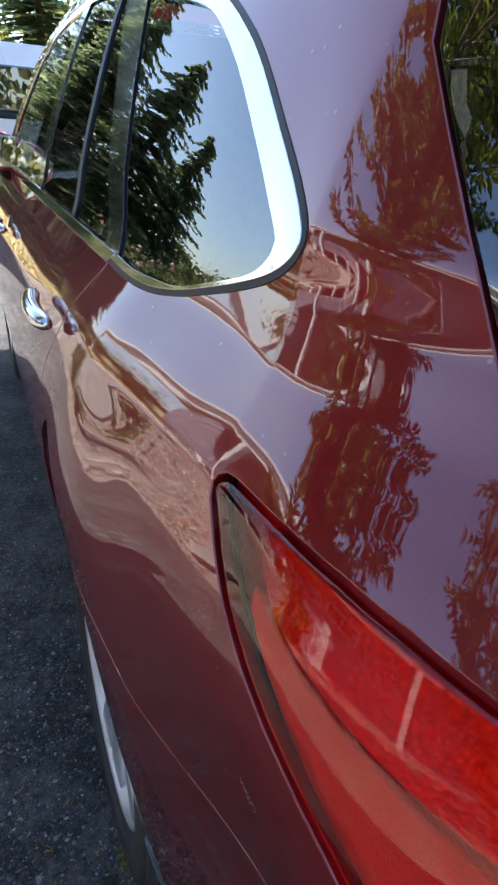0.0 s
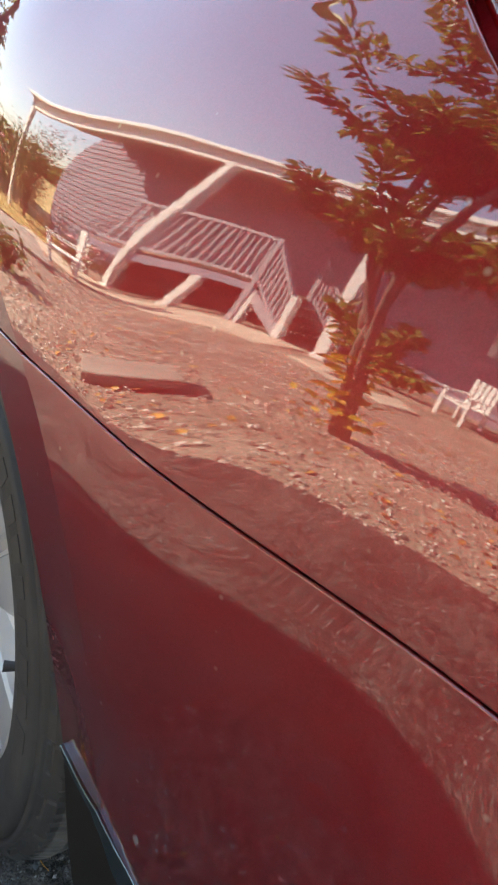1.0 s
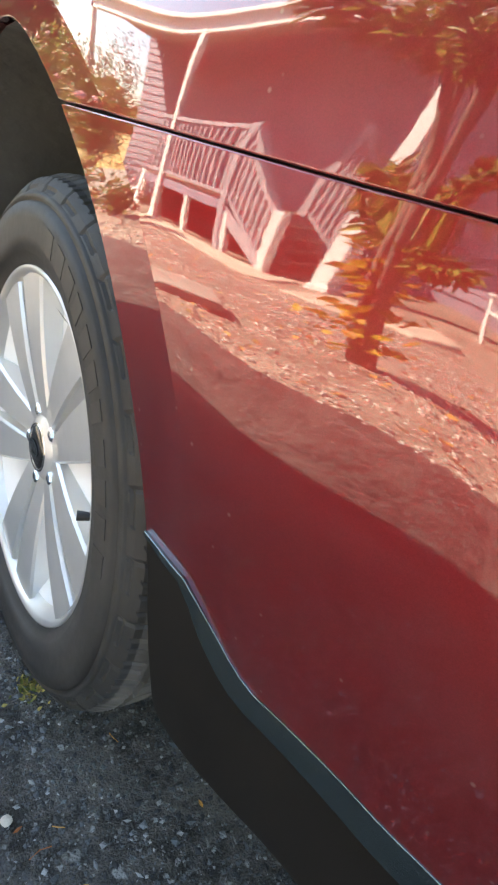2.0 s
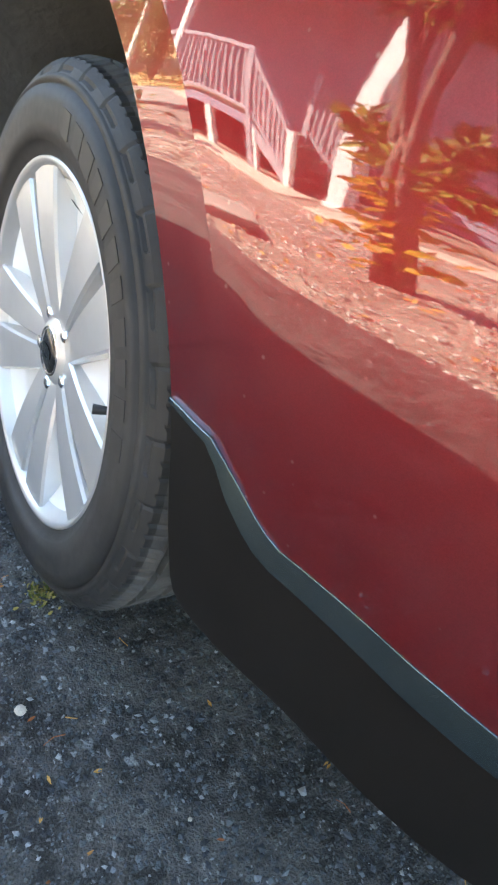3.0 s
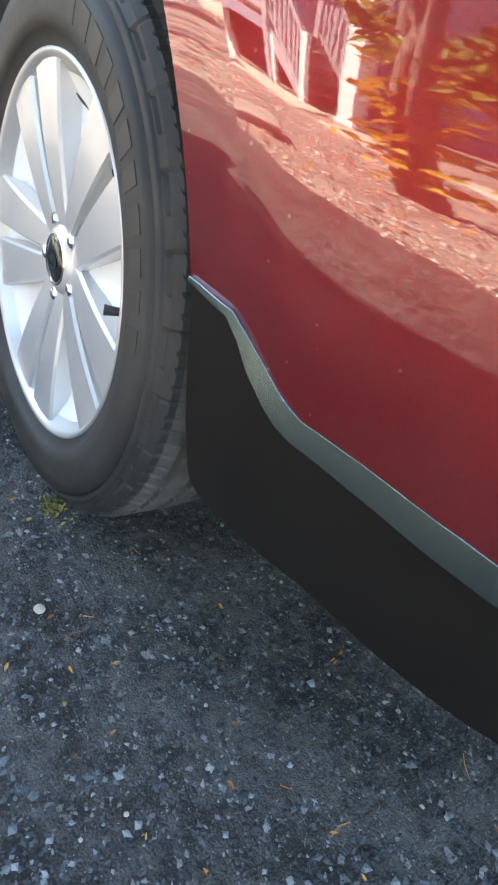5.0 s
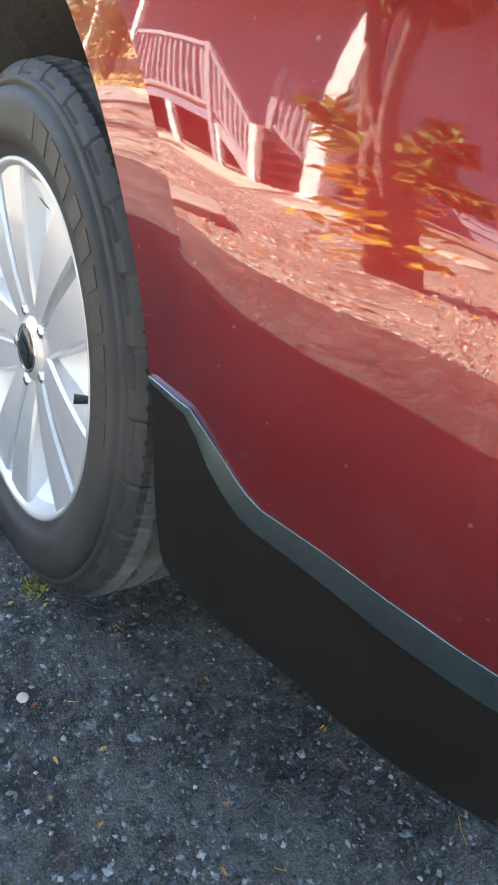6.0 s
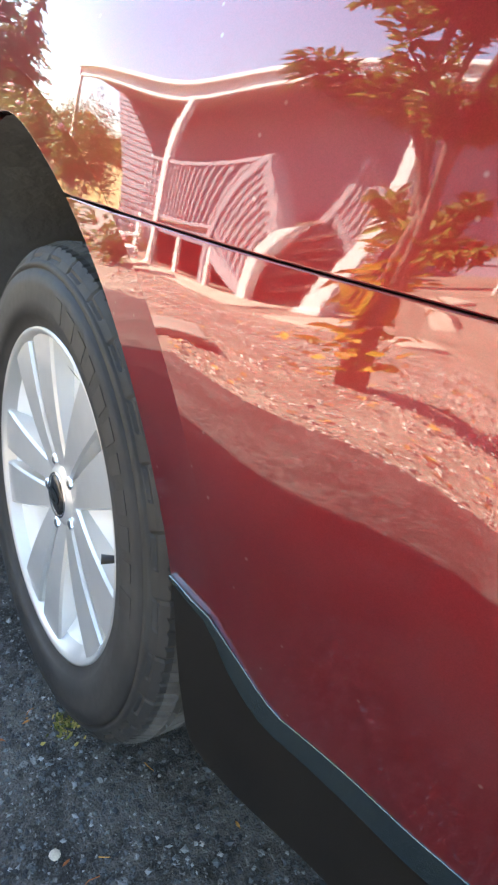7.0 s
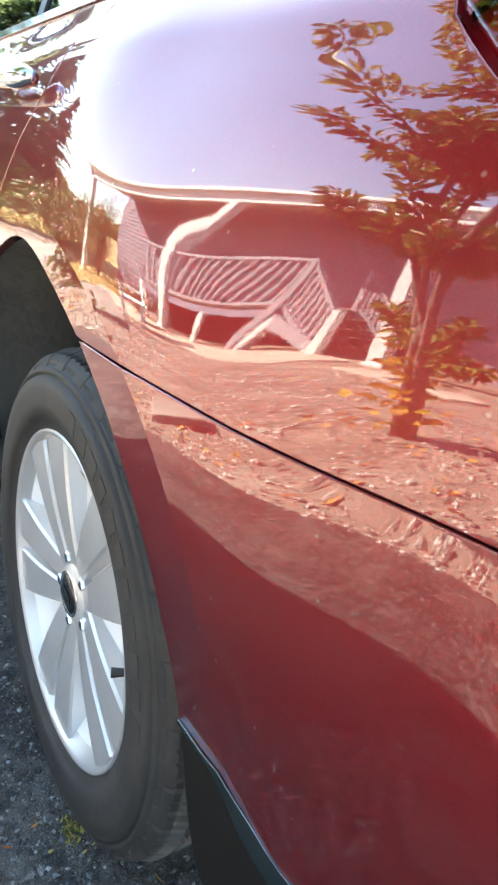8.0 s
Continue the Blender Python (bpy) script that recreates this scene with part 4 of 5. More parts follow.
        faces.append((18, 19, 20, 21, 22, 23))
        obj("lug_nut", verts, faces, CHROME, w, "chrome wheel nut")
    v, f = lathe([(.05, .075), (.150, .075), (.152, .08), (.152, .1), (.05, .1)], 60)
    obj("brake_disc", v, f, STEEL, w, "worn steel brake disc", smooth=False)
    box("brake_caliper", (.06, .07, -.02), (.12, .15, .11), INNER, w, .012)
    v, f = tube([(.035, -.203, .022), (.018, -.197, .0215), (.002, -.190, .021)], [.0055, .005, .0065], 10)
    obj("valve", v, f, SEAL, w, "black tyre valve cap", smooth=True)
    return w


w0 = wheel()
w0.matrix_basis = pose(0, AXLES[0], HUB)
w1 = copy_thing(w0, pose(0, AXLES[1], HUB))
w2 = copy_thing(w0, pose(2 * XC, AXLES[0], HUB, 0, 0, 180))
w3 = copy_thing(w0, pose(2 * XC, AXLES[1], HUB, 0, 0, 180))

# ---------- ground ----------


def ground_height(x, y):
    k = min(1, max(0, (-x - 1.5) / 4.6))
    k = k * k * (3 - 2 * k)
    return -.012 - .68 * k + .03 * noise.noise(Vector((x * .35, y * .35, 1.3))) * min(1, max(0, (-x - 1.6) / 2) + max(0, (y - 8) / 4) + max(0, (x - 4.5) / 3) + max(0, (-y - 7) / 4))


gx = [-600, -200, -80, -40, -25] + spread(-18, 12, 61) + [20, 40, 80, 200, 600]
gy = [-600, -200, -80, -40, -25, -15] + spread(-10, 30, 41) + [45, 80, 200, 600]
ground = sheet("ground", lambda x, y: (x, y, ground_height(x, y)), gx, gy, DIRT, None)
tagged(ground, label="packed tan earth beside the drive", category="ground", kind="structure")
random.seed(11)
drive_edge = []
for i in range(61):
    y = -12 + i * .5
    drive_edge.append((-1.30 + .05 * noise.noise(Vector((y * .9, 4, 0))) + .02 * random.uniform(-1, 1), y))
verts, faces = [], []
xs = [0, .3, .8, 1.4, 2.4, 3.4, 4.6, 6.0]
for x0, y in drive_edge:
    verts += [(x0 - .02, y, -.02)] + [(x0 + d, y, 0.0) for d in xs]
n = len(xs) + 1
for i in range(60):
    faces += [(i * n + k, i * n + k + 1, (i + 1) * n + k + 1, (i + 1) * n + k) for k in range(n - 1)]
drive = tagged(obj("drive", verts, faces, ASPHALT, None), label="worn dark grey asphalt drive with pale stone chips", category="asphalt", kind="structure")
def lawn_height(x, y):
    return ground_height(x, y) + .03 + .055 * max(0, y - 10.5) + .03 * noise.noise(Vector((x * .3, y * .3, 0)))


grass = sheet("dry_lawn", lambda x, y: (x, y, lawn_height(x, y)), spread(-40, 30, 36), spread(9.6, 60, 26), DRYGRASS, None)
tagged(grass, label="sun-bleached dry yellow lawn", category="lawn", kind="structure")


def pebbles(name, count, place, lo, hi, material, flat=.6, seed=3, **tags):
    """Many small stones in one mesh."""
    rnd = random.Random(seed)
    base = [(1, 0, 0), (-1, 0, 0), (0, 1, 0), (0, -1, 0), (0, 0, 1), (0, 0, -1)]
    tris = [(0, 2, 4), (2, 1, 4), (1, 3, 4), (3, 0, 4), (2, 0, 5), (1, 2, 5), (3, 1, 5), (0, 3, 5)]
    verts, faces = [], []
    for _ in range(count):
        x, y, z = place(rnd)
        if x < -1.2:
            z += ground_height(x, y) + .012
        s = lo + (hi - lo) * rnd.random() ** 3
        m = Euler((rnd.uniform(-.5, .5), rnd.uniform(-.5, .5), rnd.uniform(0, 6.3))).to_matrix()
        o = len(verts)
        sx, sy = rnd.uniform(.7, 1.3), rnd.uniform(.5, 1.0)
        for b in base:
            k = rnd.uniform(.7, 1.2)
            p = m @ Vector((b[0] * sx * k * s, b[1] * sy * k * s, b[2] * flat * k * s))
            verts.append((x + p.x, y + p.y, z + p.z + flat * s * .15))
        faces += [tuple(i + o for i in t) for t in tris]
    return tagged(obj(name, verts, faces, material, None), kind="stuff", **tags)


pebbles("asphalt_chips", 21000, lambda r: (r.uniform(-.55, .75), r.uniform(-1.0, .55), 0), .001, .0072, CHIP, .5, 5, label="small pale and bluish stone chips in the asphalt", category="stone chips")
pebbles("asphalt_chips", 5000, lambda r: (r.uniform(-1.3, .3), r.uniform(.3, 5), 0), .002, .007, CHIP, .5, 6, label="small pale stone chips in the asphalt", category="stone chips")
pebbles("gravel", 40000, lambda r: (-1.29 - 4.6 * r.random() ** 1.5, r.uniform(-2.6, 9), -.004), .004, .015, GRAVEL, .7, 7, label="tan and grey gravel bed between drive and porch", category="gravel")


def leaves(name, count, place, size, material, seed, flat=False, narrow=.35, **tags):
    """Single bent leaf blades in one mesh."""
    rnd = random.Random(seed)
    verts, faces = [], []
    for _ in range(count):
        p, d = place(rnd)
        s = size * rnd.uniform(.6, 1.25)
        if flat:
            m = Euler((rnd.uniform(-.4, .4), rnd.uniform(-.4, .4), rnd.uniform(0, 6.3))).to_matrix()
        elif d is None:
            m = Euler((rnd.uniform(-1.2, 1.2), rnd.uniform(-1.2, 1.2), rnd.uniform(0, 6.3))).to_matrix()
        else:
            m = (Vector(d) + Vector((rnd.gauss(0, .35), rnd.gauss(0, .35), rnd.gauss(0, .3)))).to_track_quat("Y", "Z").to_matrix() @ Euler((0, rnd.uniform(-1, 1), 0)).to_matrix()
        w = s * narrow
        o = len(verts)
        for q in ((0, 0, 0), (w * .5, s * .35, -.05 * s), (w * .42, s * .65, -.1 * s), (0, s, -.3 * s), (-w * .42, s * .65, -.1 * s), (-w * .5, s * .35, -.05 * s)):
            v = m @ Vector(q)
            verts.append((p[0] + v.x, p[1] + v.y, p[2] + v.z))
        faces += [(o, o + 1, o + 2, o + 3), (o, o + 3, o + 4, o + 5)]
    ob = obj(name, verts, faces, material, None)
    return ob


def on_ground(x, y, up):
    return (x, y, ground_height(x, y) + up)


fallen = leaves("fallen_leaves", 1200, lambda r: (on_ground(-1.4 - 4.4 * r.random() ** 1.4, r.uniform(-2, 9), .015), None), .042, LEAF_DRY, 21, True, .6)
tagged(fallen, label="orange and brown fallen leaves on the gravel", category="leaves", kind="stuff")
bits = leaves("leaf_litter", 140, lambda r: ((r.uniform(-.5, .7), r.uniform(-1.0, .4), .004), None), .014, LEAF_DRY, 22, True, .3)
tagged(bits, label="tiny dry leaf bits and needles on the asphalt", category="leaf litter", kind="stuff")
twigs = []
rt = random.Random(77)
for i in range(60):
    x, y, a, s = rt.uniform(-.5, .7), rt.uniform(-1.0, .4), rt.uniform(0, 6.3), rt.uniform(.012, .035)
    twigs.append(tube([(x, y, .003), (x + s * .5 * math.cos(a), y + s * .5 * math.sin(a), .005), (x + s * math.cos(a + .2), y + s * math.sin(a + .2), .003)], [.0007, .0006, .0004], 4))
tagged(obj("fallen_needles", *merge(twigs), LEAF_DRY, None), label="thin dry fir needles on the asphalt", category="needles", kind="stuff")
moss = leaves("moss_tuft", 110, lambda r: ((-.004 + r.gauss(0, .011), -.128 + r.gauss(0, .012), .001), (r.gauss(0, .6), r.gauss(0, .6), 1)), .009, MOSS, 31, False, .5)
tagged(moss, label="small yellow-green moss tuft beside the tyre", category="moss")
stone_bm = bmesh.new()
bmesh.ops.create_icosphere(stone_bm, subdivisions=2, radius=.0075)
for v in stone_bm.verts:
    v.co *= 1 + .35 * noise.noise(v.co * 90)
    v.co.z *= .6
pale = tagged(part("stone", stone_bm, CONCRETE, None), label="pale loose stone lying on the asphalt", category="stone", group="loose stones")
pale.matrix_basis = pose(-.080, -.306, .005)
for x, y, rz, k in ((-.078, -.576, 40, .4), (-.126, -.577, 80, .3), (.273, -.498, 10, .45), (.057, -.508, 120, .35), (.268, -.381, 200, .4)):
    c = copy_thing(pale, pose(x, y, .003, 0, 0, rz))
    c.scale = (k, k, k)

# ---------- house with porch ----------
HX, WALLX = -6.51, -8.45          # front line of the porch, house wall
GZ, DECKZ, EAVE = -.705, .23, 3.03
Y0, Y1 = -8.0, 12.2             # the house's length along the drive
house = empty("house", (0, 0, 0), label="single-storey house with grey-lavender siding, white posts and a porch", category="house")


def siding_wall(parent):
    bm = bmesh.new()
    box_into(bm, (WALLX - .2, Y0, GZ - .1), (WALLX - .02, Y1, EAVE + .35))
    wall = part("wall", bm, SIDING, parent)
    z = GZ + .2
    while z < EAVE + .2:
        verts = [(WALLX - .02, Y0, z), (WALLX + .008, Y0, z), (WALLX - .014, Y0, z + .16), (WALLX - .02, Y1, z), (WALLX + .008, Y1, z), (WALLX - .014, Y1, z + .16)]
        obj("siding_board", verts, [(0, 3, 4, 1), (1, 4, 5, 2), (0, 1, 2), (3, 5, 4)], SIDING, wall)
        z += .16
    return wall


def house_window(y0, y1, z0, z1):
    win = box("window", (WALLX - .01, y0, z0), (WALLX + .012, y1, z1), WHITE, house, .003)
    for lo, hi in (((WALLX + .009, y0 - .1, z0 - .1), (WALLX + .05, y0, z1 + .1)), ((WALLX + .009, y1, z0 - .1), (WALLX + .05, y1 + .1, z1 + .1)),
                   ((WALLX + .009, y0, z0 - .1), (WALLX + .05, y1, z0)), ((WALLX + .009, y0, z1), (WALLX + .05, y1, z1 + .1))):
        box("window_frame", lo, hi, WHITE, win, .003)
    mid = (y0 + y1) / 2
    for a, b in ((y0 + .02, mid - .02), (mid + .02, y1 - .02)):
        box("pane", (WALLX + .013, a, z0 + .02), (WALLX + .017, b, z1 - .02), GLASS, win, 0)


siding_wall(house)
house_window(1.2, 2.8, .9, 2.0)
box("wall", (WALLX - 5, Y1 - .2, GZ - .1), (WALLX - .2, Y1, EAVE + .3), SIDING, house, .004)
box("wall", (WALLX - 5, Y0, GZ - .1), (WALLX - .2, Y0 + .2, EAVE + .3), SIDING, house, .004)
# deck of single boards, with a dark sheet set back for the shade below
for i in range(13):
    x0 = WALLX + .01 + i * .146
    box("deck_board", (x0, 5.64, DECKZ - .03), (x0 + .14, 8.34, DECKZ), DECKWOOD, house, .003)
box("deck_fascia", (HX - .03, 5.62, DECKZ - .2), (HX + .012, 8.36, DECKZ - .032), SIDING, house, .004)
box("deck_shade", (HX - .5, 5.67, GZ - .05), (HX - .45, 8.32, DECKZ - .1), INNER, house, .003)


def post(y, z0, z1, w=.11):
    box("post", (HX - w / 2, y - w / 2, z0), (HX + w / 2, y + w / 2, z1), WHITE, house, .006)
    box("post_base", (HX - w * .65, y - w * .65, z0), (HX + w * .65, y + w * .65, z0 + .14), WHITE, house, .006)


for y, z0, w in ((-5.6, GZ - .05, .19), (-1.2, GZ - .05, .19), (4.10, GZ - .05, .19), (7.56, GZ - .05, .15), (11.77, GZ - .05, .14)):
    post(y, z0, EAVE - .12, w)
for y in (5.57, 6.5, 8.18):
    box("post", (HX - .07, y - .06, GZ - .05), (HX + .03, y + .06, DECKZ - .2), WHITE, house, .004)


def railing(y0, y1, zf):
    r0, r1 = zf + .07, zf + 1.05
    box("rail", (HX - .045, y0, r1), (HX + .045, y1, r1 + .07), RAILSHADE, house, .006)
    box("rail", (HX - .03, y0, r0), (HX + .03, y1, r0 + .06), RAILSHADE, house, .004)
    k = int((y1 - y0) / .135)
    for i in range(k):
        y = y0 + (i + .5) * (y1 - y0) / k
        box("baluster", (HX - .02, y - .02, r0 + .06), (HX + .02, y + .02, r1), RAILSHADE, house, 0)


railing(5.70, 7.495, DECKZ)
railing(7.625, 8.13, DECKZ)
# stairs along the front, down from the end of the deck
YT, YB = 5.62, 4.86
for i in range(4):
    y1 = YT - i * .17
    z = DECKZ - (i + 1) * .184
    box("stair_tread", (WALLX + .5, y1 - .2, z - .04), (HX - .05, y1 + .02, z), DECKWOOD, house, .004)
for xs_ in (HX, HX - 1.25):
    verts = [(xs_ - .02, YT, DECKZ - .32), (xs_ - .02, YT, DECKZ - .06), (xs_ - .02, YB, GZ + .22), (xs_ - .02, YB, GZ - .04)]
    verts += [(x + .045, y, z) for x, y, z in verts]
    obj("stringer", verts, [(0, 1, 2, 3), (7, 6, 5, 4), (0, 4, 5, 1), (1, 5, 6, 2), (2, 6, 7, 3), (3, 7, 4, 0)], RAILSHADE, house)
    box("newel_post", (xs_ - .06, YB - .06, GZ - .05), (xs_ + .06, YB + .06, GZ + 1.0), WHITE, house, .006)
    box("newel_post", (xs_ - .05, YT - .02, GZ - .05), (xs_ + .05, YT + .08, DECKZ + 1.14), RAILSHADE, house, .006)
    v, f = tube([(xs_, YT, DECKZ + 1.06), (xs_, YB, GZ + .9)], [.055, .055], 4)
    obj("handrail", v, f, RAILSHADE, house)
    v, f = tube([(xs_, YT, DECKZ + .10), (xs_, YB, GZ + .16)], [.045, .045], 4)
    obj("handrail", v, f, RAILSHADE, house)
    for i in range(8):
        t = (i + .7) / 8.4
        y = YT + (YB - YT) * t
        z = DECKZ + .1 + (GZ + .04 - DECKZ) * t
        box("baluster", (xs_ - .02, y - .02, z), (xs_ + .02, y + .02, z + .90 - .14 * t), RAILSHADE, house, 0)
# roof over porch and house
XE = HX + .05
ROOF_END = 11.92
rv = [(XE, Y0 - .4, EAVE), (XE, ROOF_END, EAVE), (-12.2, ROOF_END, 4.3), (-12.2, Y0 - .4, 4.3), (-17.5, Y0 - .4, EAVE), (-17.5, ROOF_END, EAVE)]
rv2 = [(x, y, z + .1) for x, y, z in rv]
obj("roof", rv + rv2, [(0, 3, 2, 1), (3, 4, 5, 2), (6, 7, 8, 9), (9, 8, 11, 10), (0, 1, 7, 6), (1, 2, 8, 7), (2, 5, 11, 8), (5, 4, 10, 11), (4, 3, 9, 10), (3, 0, 6, 9)], SHINGLE, house)
box("fascia", (XE, Y0 - .4, EAVE - .13), (XE + .045, ROOF_END, EAVE + .095), WHITE, house, .004)
box("gutter", (XE + .046, Y0 - .4, EAVE - .04), (XE + .16, ROOF_END, EAVE + .07), WHITE, house, .02)
obj("soffit", [(XE - .01, Y0, EAVE - .07), (XE - .01, ROOF_END - .02, EAVE - .07), (WALLX, ROOF_END - .02, EAVE + .0), (WALLX, Y0, EAVE + .0)], [(0, 3, 2, 1)], SOFFIT, house)
box("porch_beam", (HX - .07, Y0 + .3, EAVE - .3), (HX + .07, 11.84, EAVE - .11), WHITE, house, .005)
# walkway and stepping stones
walkway = tagged(box("walkway", (-6.43, 4.3, GZ - .1), (-5.55, 11.8, GZ + .05), CONCRETE, None, .012), label="tan concrete walk along the porch", category="walkway", kind="structure")
step = tagged(box("stepping_stone", (-.3, -.22, -.05), (.3, .22, .05), CONCRETE, None, .012), label="tan square stepping stone in the gravel", category="paving stone", group="stepping stones")
step.matrix_basis = pose(-5.8, 3.55, GZ + .03, 0, 0, 12)
for x, y, rz in ((-5.3, 3.15, -8), (-5.9, 2.6, 20)):
    copy_thing(step, pose(x, y, GZ + .03, 0, 0, rz))
slab = tagged(box("concrete_slab", (-1.1, -.75, -.05), (1.1, .75, .035), GREYSLAB, None, .012), label="broken grey concrete slab lying on the earth", category="slab")
slab.matrix_basis = pose(-2.6, 5.6, ground_height(-2.6, 5.6) + .02, 1.5, -4, 24)
brick = tagged(box("loose_slab", (-.19, -.13, 0), (.19, .13, .055), GREYSLAB, None, .006), label="broken piece of grey concrete slab on the gravel", category="slab piece")
brick.matrix_basis = pose(-1.68, 1.36, ground_height(-1.68, 1.36) + .012, 2, 3, 35)


def porch_chair(m):
    c = empty("porch_chair", label="white painted wooden garden chair on the gravel", category="chair", group="garden chairs")
    box("seat", (-.25, -.24, .36), (.25, .24, .40), WHITE, c, .008)
    for x in (-.22, .22):
        for y in (-.21, .21):
            box("leg", (x - .025, y - .025, 0), (x + .025, y + .025, .58 if y > 0 else .36), WHITE, c, .004)
        box("armrest", (x - .04, -.24, .58), (x + .04, .27, .605), WHITE, c, .006)
    for i in range(5):
        box("back_slat", (-.22 + i * .092, -.26, .40), (-.15 + i * .092, -.235, .95), WHITE, c, .004)
    c.matrix_basis = m
    return c


ch = porch_chair(pose(-7.2, 2.3, ground_height(-7.2, 2.3), 0, 0, -75))
copy_thing(ch, pose(-5.15, 6.9, ground_height(-5.15, 6.9), 0, 0, -60))

# ---------- plants ----------


def limb_set(rnd, base, height, count, lean):
    stems = []
    for k in range(count):
        a = rnd.uniform(0, 6.3)
        pts, rad = [], []
        p = Vector(base) + Vector((.03 * math.cos(a), .03 * math.sin(a), 0))
        d = Vector((lean[0] + .16 * math.cos(a), lean[1] + .16 * math.sin(a), 1)).normalized()
        n = 9
        for i in range(n + 1):
            pts.append(tuple(p))
            rad.append(.023 * (1 - i / (n + 1)) ** 1.1 + .004)
            d = (d + Vector((rnd.gauss(0, .12), rnd.gauss(0, .12), .05))).normalized()
            p = p + d * height / n
        stems.append((pts, rad))
    return stems


def broad_tree(name, base, height, seed, label, count=9500, reach=1.0, stems=3, lean=(0, 0)):
    rnd = random.Random(seed)
    tree = empty(name, label=label, category="tree")
    main = limb_set(rnd, base, height, stems, lean)
    chunks, twig = [], []
    for pts, rad in main:
        chunks.append(tube(pts, rad, 8))
        for i in range(1, len(pts)):
            for _ in range((0, 1, 4, 8, 8, 8)[min(i, 5)]):
                p = Vector(pts[i])
                a = rnd.uniform(0, 6.3)
                up = rnd.uniform(.1, .9)
                d = Vector((math.cos(a), math.sin(a), up)).normalized()
                ln = reach * rnd.uniform(.5, 1.15) * (1.15 - .5 * i / len(pts)) * (.26, .26, .4, .6, .85)[min(i, 4)]
                bp, br = [], []
                for k in range(6):
                    bp.append(tuple(p))
                    br.append(.009 * (1 - k / 6) + .002)
                    d = (d + Vector((rnd.gauss(0, .16), rnd.gauss(0, .16), rnd.gauss(.02, .12)))).normalized()
                    p = p + d * ln / 5
                chunks.append(tube(bp, br, 5))
                twig.append((bp, d))
    obj("trunk", *merge(chunks), BARK, tree, smooth=True)

    def place(r):
        bp, d = twig[r.randrange(len(twig))]
        t = r.random() ** .7 * 4.99
        i = int(t)
        p = Vector(bp[i]).lerp(Vector(bp[i + 1]), t - i)
        dd = (Vector(bp[i + 1]) - Vector(bp[i])).normalized()
        side_d = Vector((r.gauss(0, 1), r.gauss(0, 1), r.gauss(-.2, .6))).normalized()
        return p + side_d * .03, tuple(dd * .7 + side_d * .8)
    crown = leaves("crown", count, place, .08, LEAF, seed + 1, narrow=.4)
    crown.parent = tree
    return tree


broad_tree("fruit_tree", (-2.12, .76, -.05), 5.7, 41, "young fruit tree with yellow-green narrow leaves and thin stems", 38000, reach=1.45, stems=4, lean=(0, .05))
broad_tree("fruit_tree", (-2.6, -2.2, -.03), 3.5, 55, "young fruit tree with dense yellow-green leaves", 20000, reach=1.3, stems=4)
sucker = leaves("tree_shoots", 105, lambda r: ((-2.06 + r.gauss(0, .09), .76 + r.gauss(0, .09), .06 + .5 * r.random()), (r.gauss(0, 1), r.gauss(0, 1), .4)), .085, LEAF_YELLOW, 63, False, .5)
tagged(sucker, label="yellow leaves of low shoots round the trunk", category="leaves", kind="stuff")


def bush(base, w, h, seed, roses, label, count=1600):
    rnd = random.Random(seed)
    b = empty("rose_bush" if roses else "shrub", label=label, category="bush")
    stems = []
    tips = []
    for _ in range(14):
        a, q = rnd.uniform(0, 6.3), rnd.random() ** .5
        top = Vector(base) + Vector((w * q * math.cos(a), w * q * math.sin(a), h * rnd.uniform(.55, 1.05)))
        mid = Vector(base).lerp(top, .5) + Vector((rnd.gauss(0, .06), rnd.gauss(0, .06), .1))
        stems.append(tube([base, tuple(mid), tuple(top)], [.012, .008, .004], 5))
        tips.append((Vector(base), mid, top))
    obj("stem", *merge(stems), BARK, b)

    def place(r):
        a, m, t = tips[r.randrange(len(tips))]
        k = .25 + .8 * r.random()
        p = a.lerp(m, k * 2) if k < .5 else m.lerp(t, k * 2 - 1)
        return p + Vector((r.gauss(0, .1 * w / .5), r.gauss(0, .1 * w / .5), r.gauss(0, .08))), None
    lv = leaves("leaf_mass", count, place, .06, LEAF_ROSE, seed + 2, narrow=.6)
    lv.parent = b
    if roses:
        for _, _, t in tips[:9]:
            bm = bmesh.new()
            bmesh.ops.create_icosphere(bm, subdivisions=2, radius=.05)
            for v in bm.verts:
                v.co *= 1 + .3 * noise.noise(v.co * 40 + t)
                v.co.z *= .75
                v.co += t + Vector((0, 0, .02))
            part("rose_bloom", bm, PINK, b, "pink rose in bloom")
    return b


for x, y, w, h, seed, roses, label, count in (
        (-5.85, 7.5, .3, .72, 71, True, "small rose bush with pale pink blooms at the porch post", 600),
        (-3.3, 7.0, .5, 1.45, 72, True, "tall thin rose bush with pink blooms", 2200),
        (-3.1, 8.6, .65, 1.4, 73, True, "rose bush with pink blooms and yellowing leaves", 3200),
        (-2.9, 10.2, .75, 1.3, 74, True, "rose bush with coral pink blooms", 3200),
        (-6.95, 11.35, .85, 3.1, 75, False, "tall yellow-green shrub beside the porch", 6500),
        (-7.2, 13.4, 1.2, 2.6, 79, False, "broad olive green shrub behind the corner of the house", 6000),
        (-1.75, 2.95, .22, .16, 78, False, "low yellow-green weeds on the gravel", 260),
        (-1.8, 3.95, .3, .22, 77, False, "low yellow-green weeds on the gravel", 420)):
    bush((x, y, ground_height(x, y)), w, h, seed, roses, label, count)


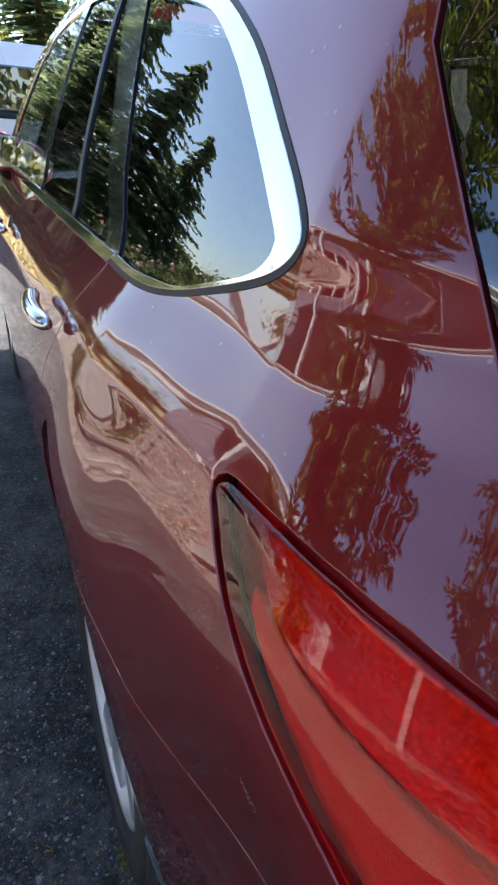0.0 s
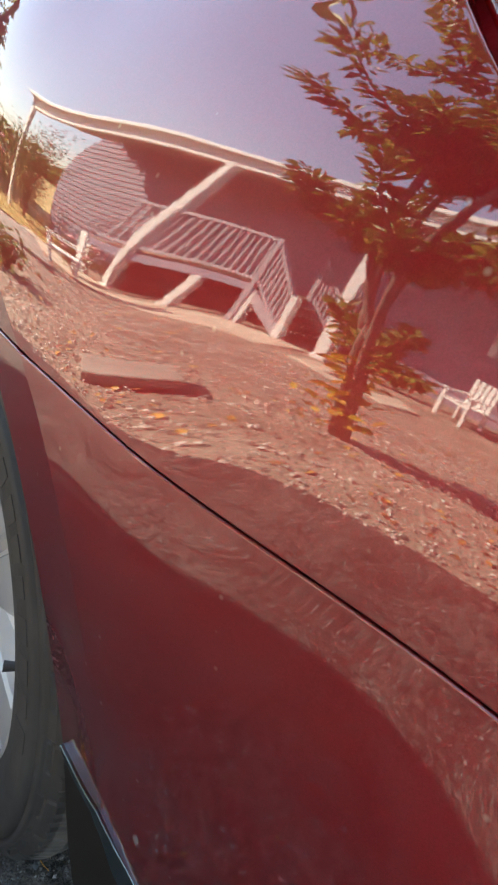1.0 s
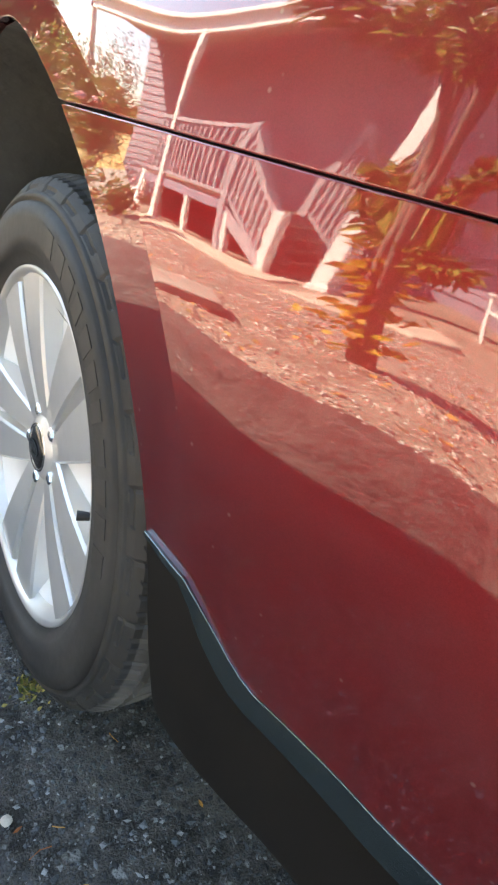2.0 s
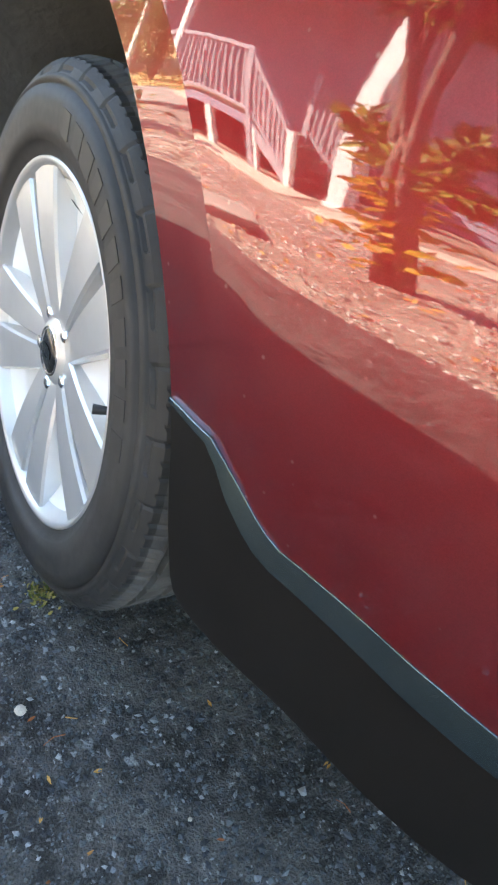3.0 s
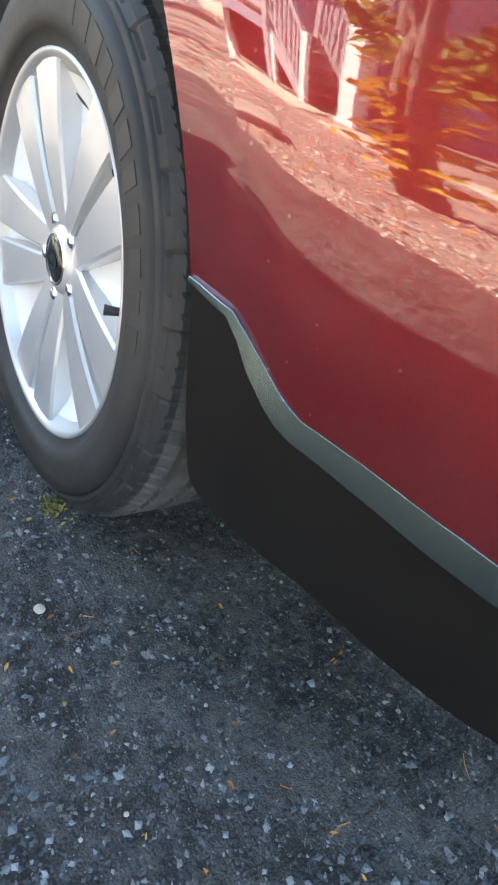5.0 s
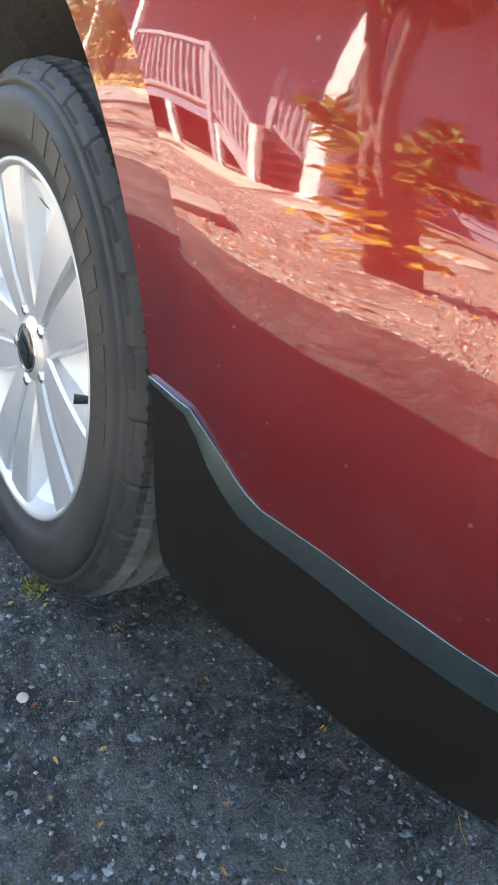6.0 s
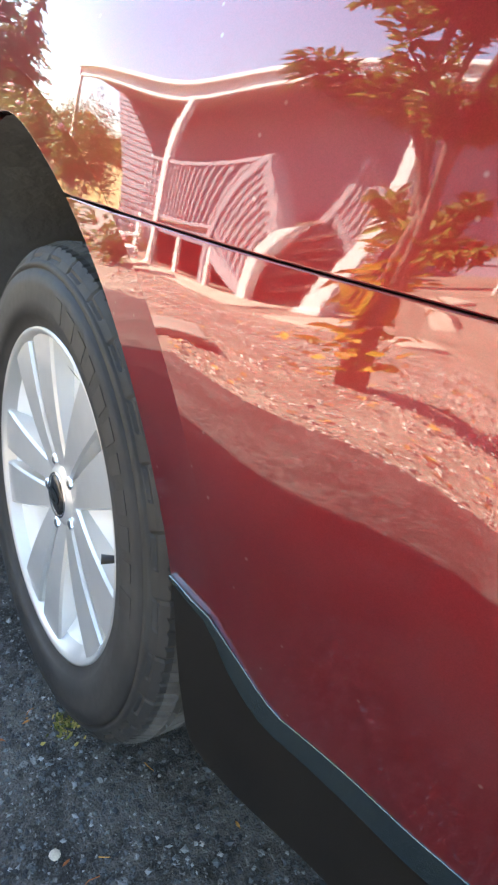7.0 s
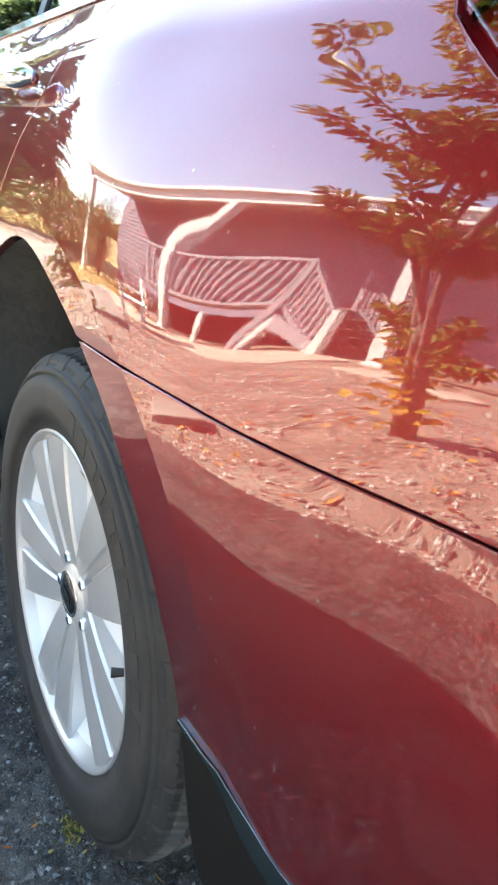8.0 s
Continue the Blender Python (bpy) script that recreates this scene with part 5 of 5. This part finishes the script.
def fir(base, h, w, seed):
    rnd = random.Random(seed)
    t = empty("fir_tree", label="tall dark green fir tree with drooping branches", category="tree", group="fir trees")
    obj("trunk", *tube([base, (base[0], base[1], base[2] + h * .97)], [.22, .03], 8), BARK, t)
    verts, faces = [], []
    layers = int(h * 4.2)
    for i in range(layers):
        f = i / layers
        z = base[2] + .6 + f * (h - .7)
        r0 = w * (1 - f) ** .8 + .15
        for _ in range(int(10 + 11 * (1 - f))):
            a = rnd.uniform(0, 6.3)
            ln = r0 * rnd.uniform(.55, 1.25)
            d = Vector((math.cos(a), math.sin(a), -.06 - .16 * rnd.random() + .22 * f))
            s = Vector((-math.sin(a), math.cos(a), 0))
            p = Vector((base[0], base[1], z + rnd.uniform(-.15, .15)))
            for k in range(11):
                q = p + d * ln * (k + 1.5) / 12 + Vector((0, 0, -.0015 * k * k))
                lw = ln * .20 * (1 - k / 12) + .07
                for sg in (-1, 1):
                    o = len(verts)
                    e = q + s * sg * lw + d * lw * .7 + Vector((0, 0, rnd.uniform(-.14, .02)))
                    verts += [tuple(q - d * .10), tuple(e), tuple(q + d * .14 + Vector((0, 0, -.03)))]
                    faces.append((o, o + 1, o + 2))
    obj("crown", verts, faces, NEEDLES, t)
    return t


for i, (x, y, h, w) in enumerate(((-6.4, 18.6, 6.7, 2.5), (-4.3, 18.8, 7.8, 2.9), (-2.2, 20.5, 8.8, 3.0), (-1.5, 27.0, 12.0, 3.2), (3.5, 30.0, 12.5, 3.2), (8.5, 26.0, 11, 3.0))):
    fir((x, y, lawn_height(x, y) - .1), h, w, 100 + i)


def woods():
    """A ragged belt of far trees all round, as one mesh of leaf clumps."""
    rnd = random.Random(9)
    verts, faces = [], []
    for i in range(150):
        a = 2 * math.pi * i / 150 + rnd.uniform(-.03, .03)
        d = rnd.uniform(40, 52)
        cx, cy = d * math.sin(a) - 3, d * math.cos(a) + 4
        h, w = rnd.uniform(6, 11), rnd.uniform(2.2, 3.6)
        if -1.35 < math.atan2(cx, cy) < -.38:          # low growth behind the house
            h *= .4
        for _ in range(190):
            u = rnd.random()
            z = .2 + h * u
            r = w * (math.sin(math.pi * min(.98, .12 + .85 * u))) ** .6 * rnd.random() ** .4
            b = rnd.uniform(0, 6.3)
            p = Vector((cx + r * math.cos(b), cy + r * math.sin(b), z))
            s = rnd.uniform(.25, .6)
            m = Euler((rnd.uniform(0, 3), rnd.uniform(0, 3), rnd.uniform(0, 6))).to_matrix()
            o = len(verts)
            for q in ((-s, 0, 0), (0, -s * .6, .1), (s, 0, 0), (0, s * .6, -.1)):
                verts.append(tuple(p + m @ Vector(q)))
            faces.append((o, o + 1, o + 2, o + 3))
    return tagged(obj("far_woods", verts, faces, WOODS, None), label="belt of yellow-green trees round the yard", category="trees", kind="stuff")


woods()
rg = random.Random(15)
verts, faces = [], []
for _ in range(9000):
    x, y = rg.uniform(-9, 6), 9.7 + 14 * rg.random() ** 1.6
    a, s, hgt = rg.uniform(0, 6.3), rg.uniform(.006, .014), rg.uniform(.1, .3)
    o = len(verts)
    dx, dy = s * math.cos(a), s * math.sin(a)
    lx, ly = rg.gauss(0, .06), rg.gauss(0, .06)
    verts += [(x - dx, y - dy, lawn_height(x, y)), (x + dx, y + dy, lawn_height(x, y)), (x + lx, y + ly, lawn_height(x, y) + hgt)]
    faces.append((o, o + 1, o + 2))
tagged(obj("grass_blades", verts, faces, STRAW, None), label="dry straw-coloured grass blades", category="grass", kind="stuff")

# ---------- white van parked ahead ----------
van = empty("van", label="white panel van parked ahead on the drive", category="van")
bm = bmesh.new()
VX, VY = 1.1, 2.4
sec = [(5.6, .45, 1.95, .86), (5.75, .35, 2.2, .93), (6.2, .32, 2.24, .95), (9.0, .32, 2.22, .95), (9.6, .34, 1.5, .92), (10.3, .4, 1.2, .88), (10.5, .5, .95, .8)]
rings = []
for y, z0, z1, hw in sec:
    ring = []
    for u, v in ((-1, 0), (-1, .35), (-.98, .6), (-.88, .93), (-.7, 1), (.7, 1), (.88, .93), (.98, .6), (1, .35), (1, 0)):
        ring.append(bm.verts.new((VX + u * hw, VY + y, z0 + v * (z1 - z0))))
    rings.append(ring)
for r0, r1 in zip(rings, rings[1:]):
    for k in range(10):
        bm.faces.new((r0[k], r0[(k + 1) % 10], r1[(k + 1) % 10], r1[k]))
bm.faces.new(rings[0][::-1])
bm.faces.new(rings[-1])
bmesh.ops.recalc_face_normals(bm, faces=bm.faces)
part("body", bm, WHITE_PAINT, van)
box("windscreen", (VX - .78, VY + 5.58, 1.38), (VX + .78, VY + 5.64, 1.95), GLASS, van, .02)
box("bumper", (VX - .85, VY + 5.48, .35), (VX + .85, VY + 5.62, .52), BLACK, van, .03)
for x in (VX - .72, VX + .72):
    box("headlight", (x - .13, VY + 5.55, .85), (x + .13, VY + 5.64, 1.05), CLEAR, van, .02)
for y in (VY + 6.5, VY + 9.4):
    for x, s in ((VX - .95, 1), (VX + .75, 1)):
        v, f = lathe([(.0, .02), (.19, .02), (.2, .0), (.33, .0), (.345, .03), (.345, .17), (.33, .2), (.0, .2)], 36)
        wv = obj("wheel", [(x + a, y + b, .34 + c) for a, b, c in v], f, RUBBER, van)
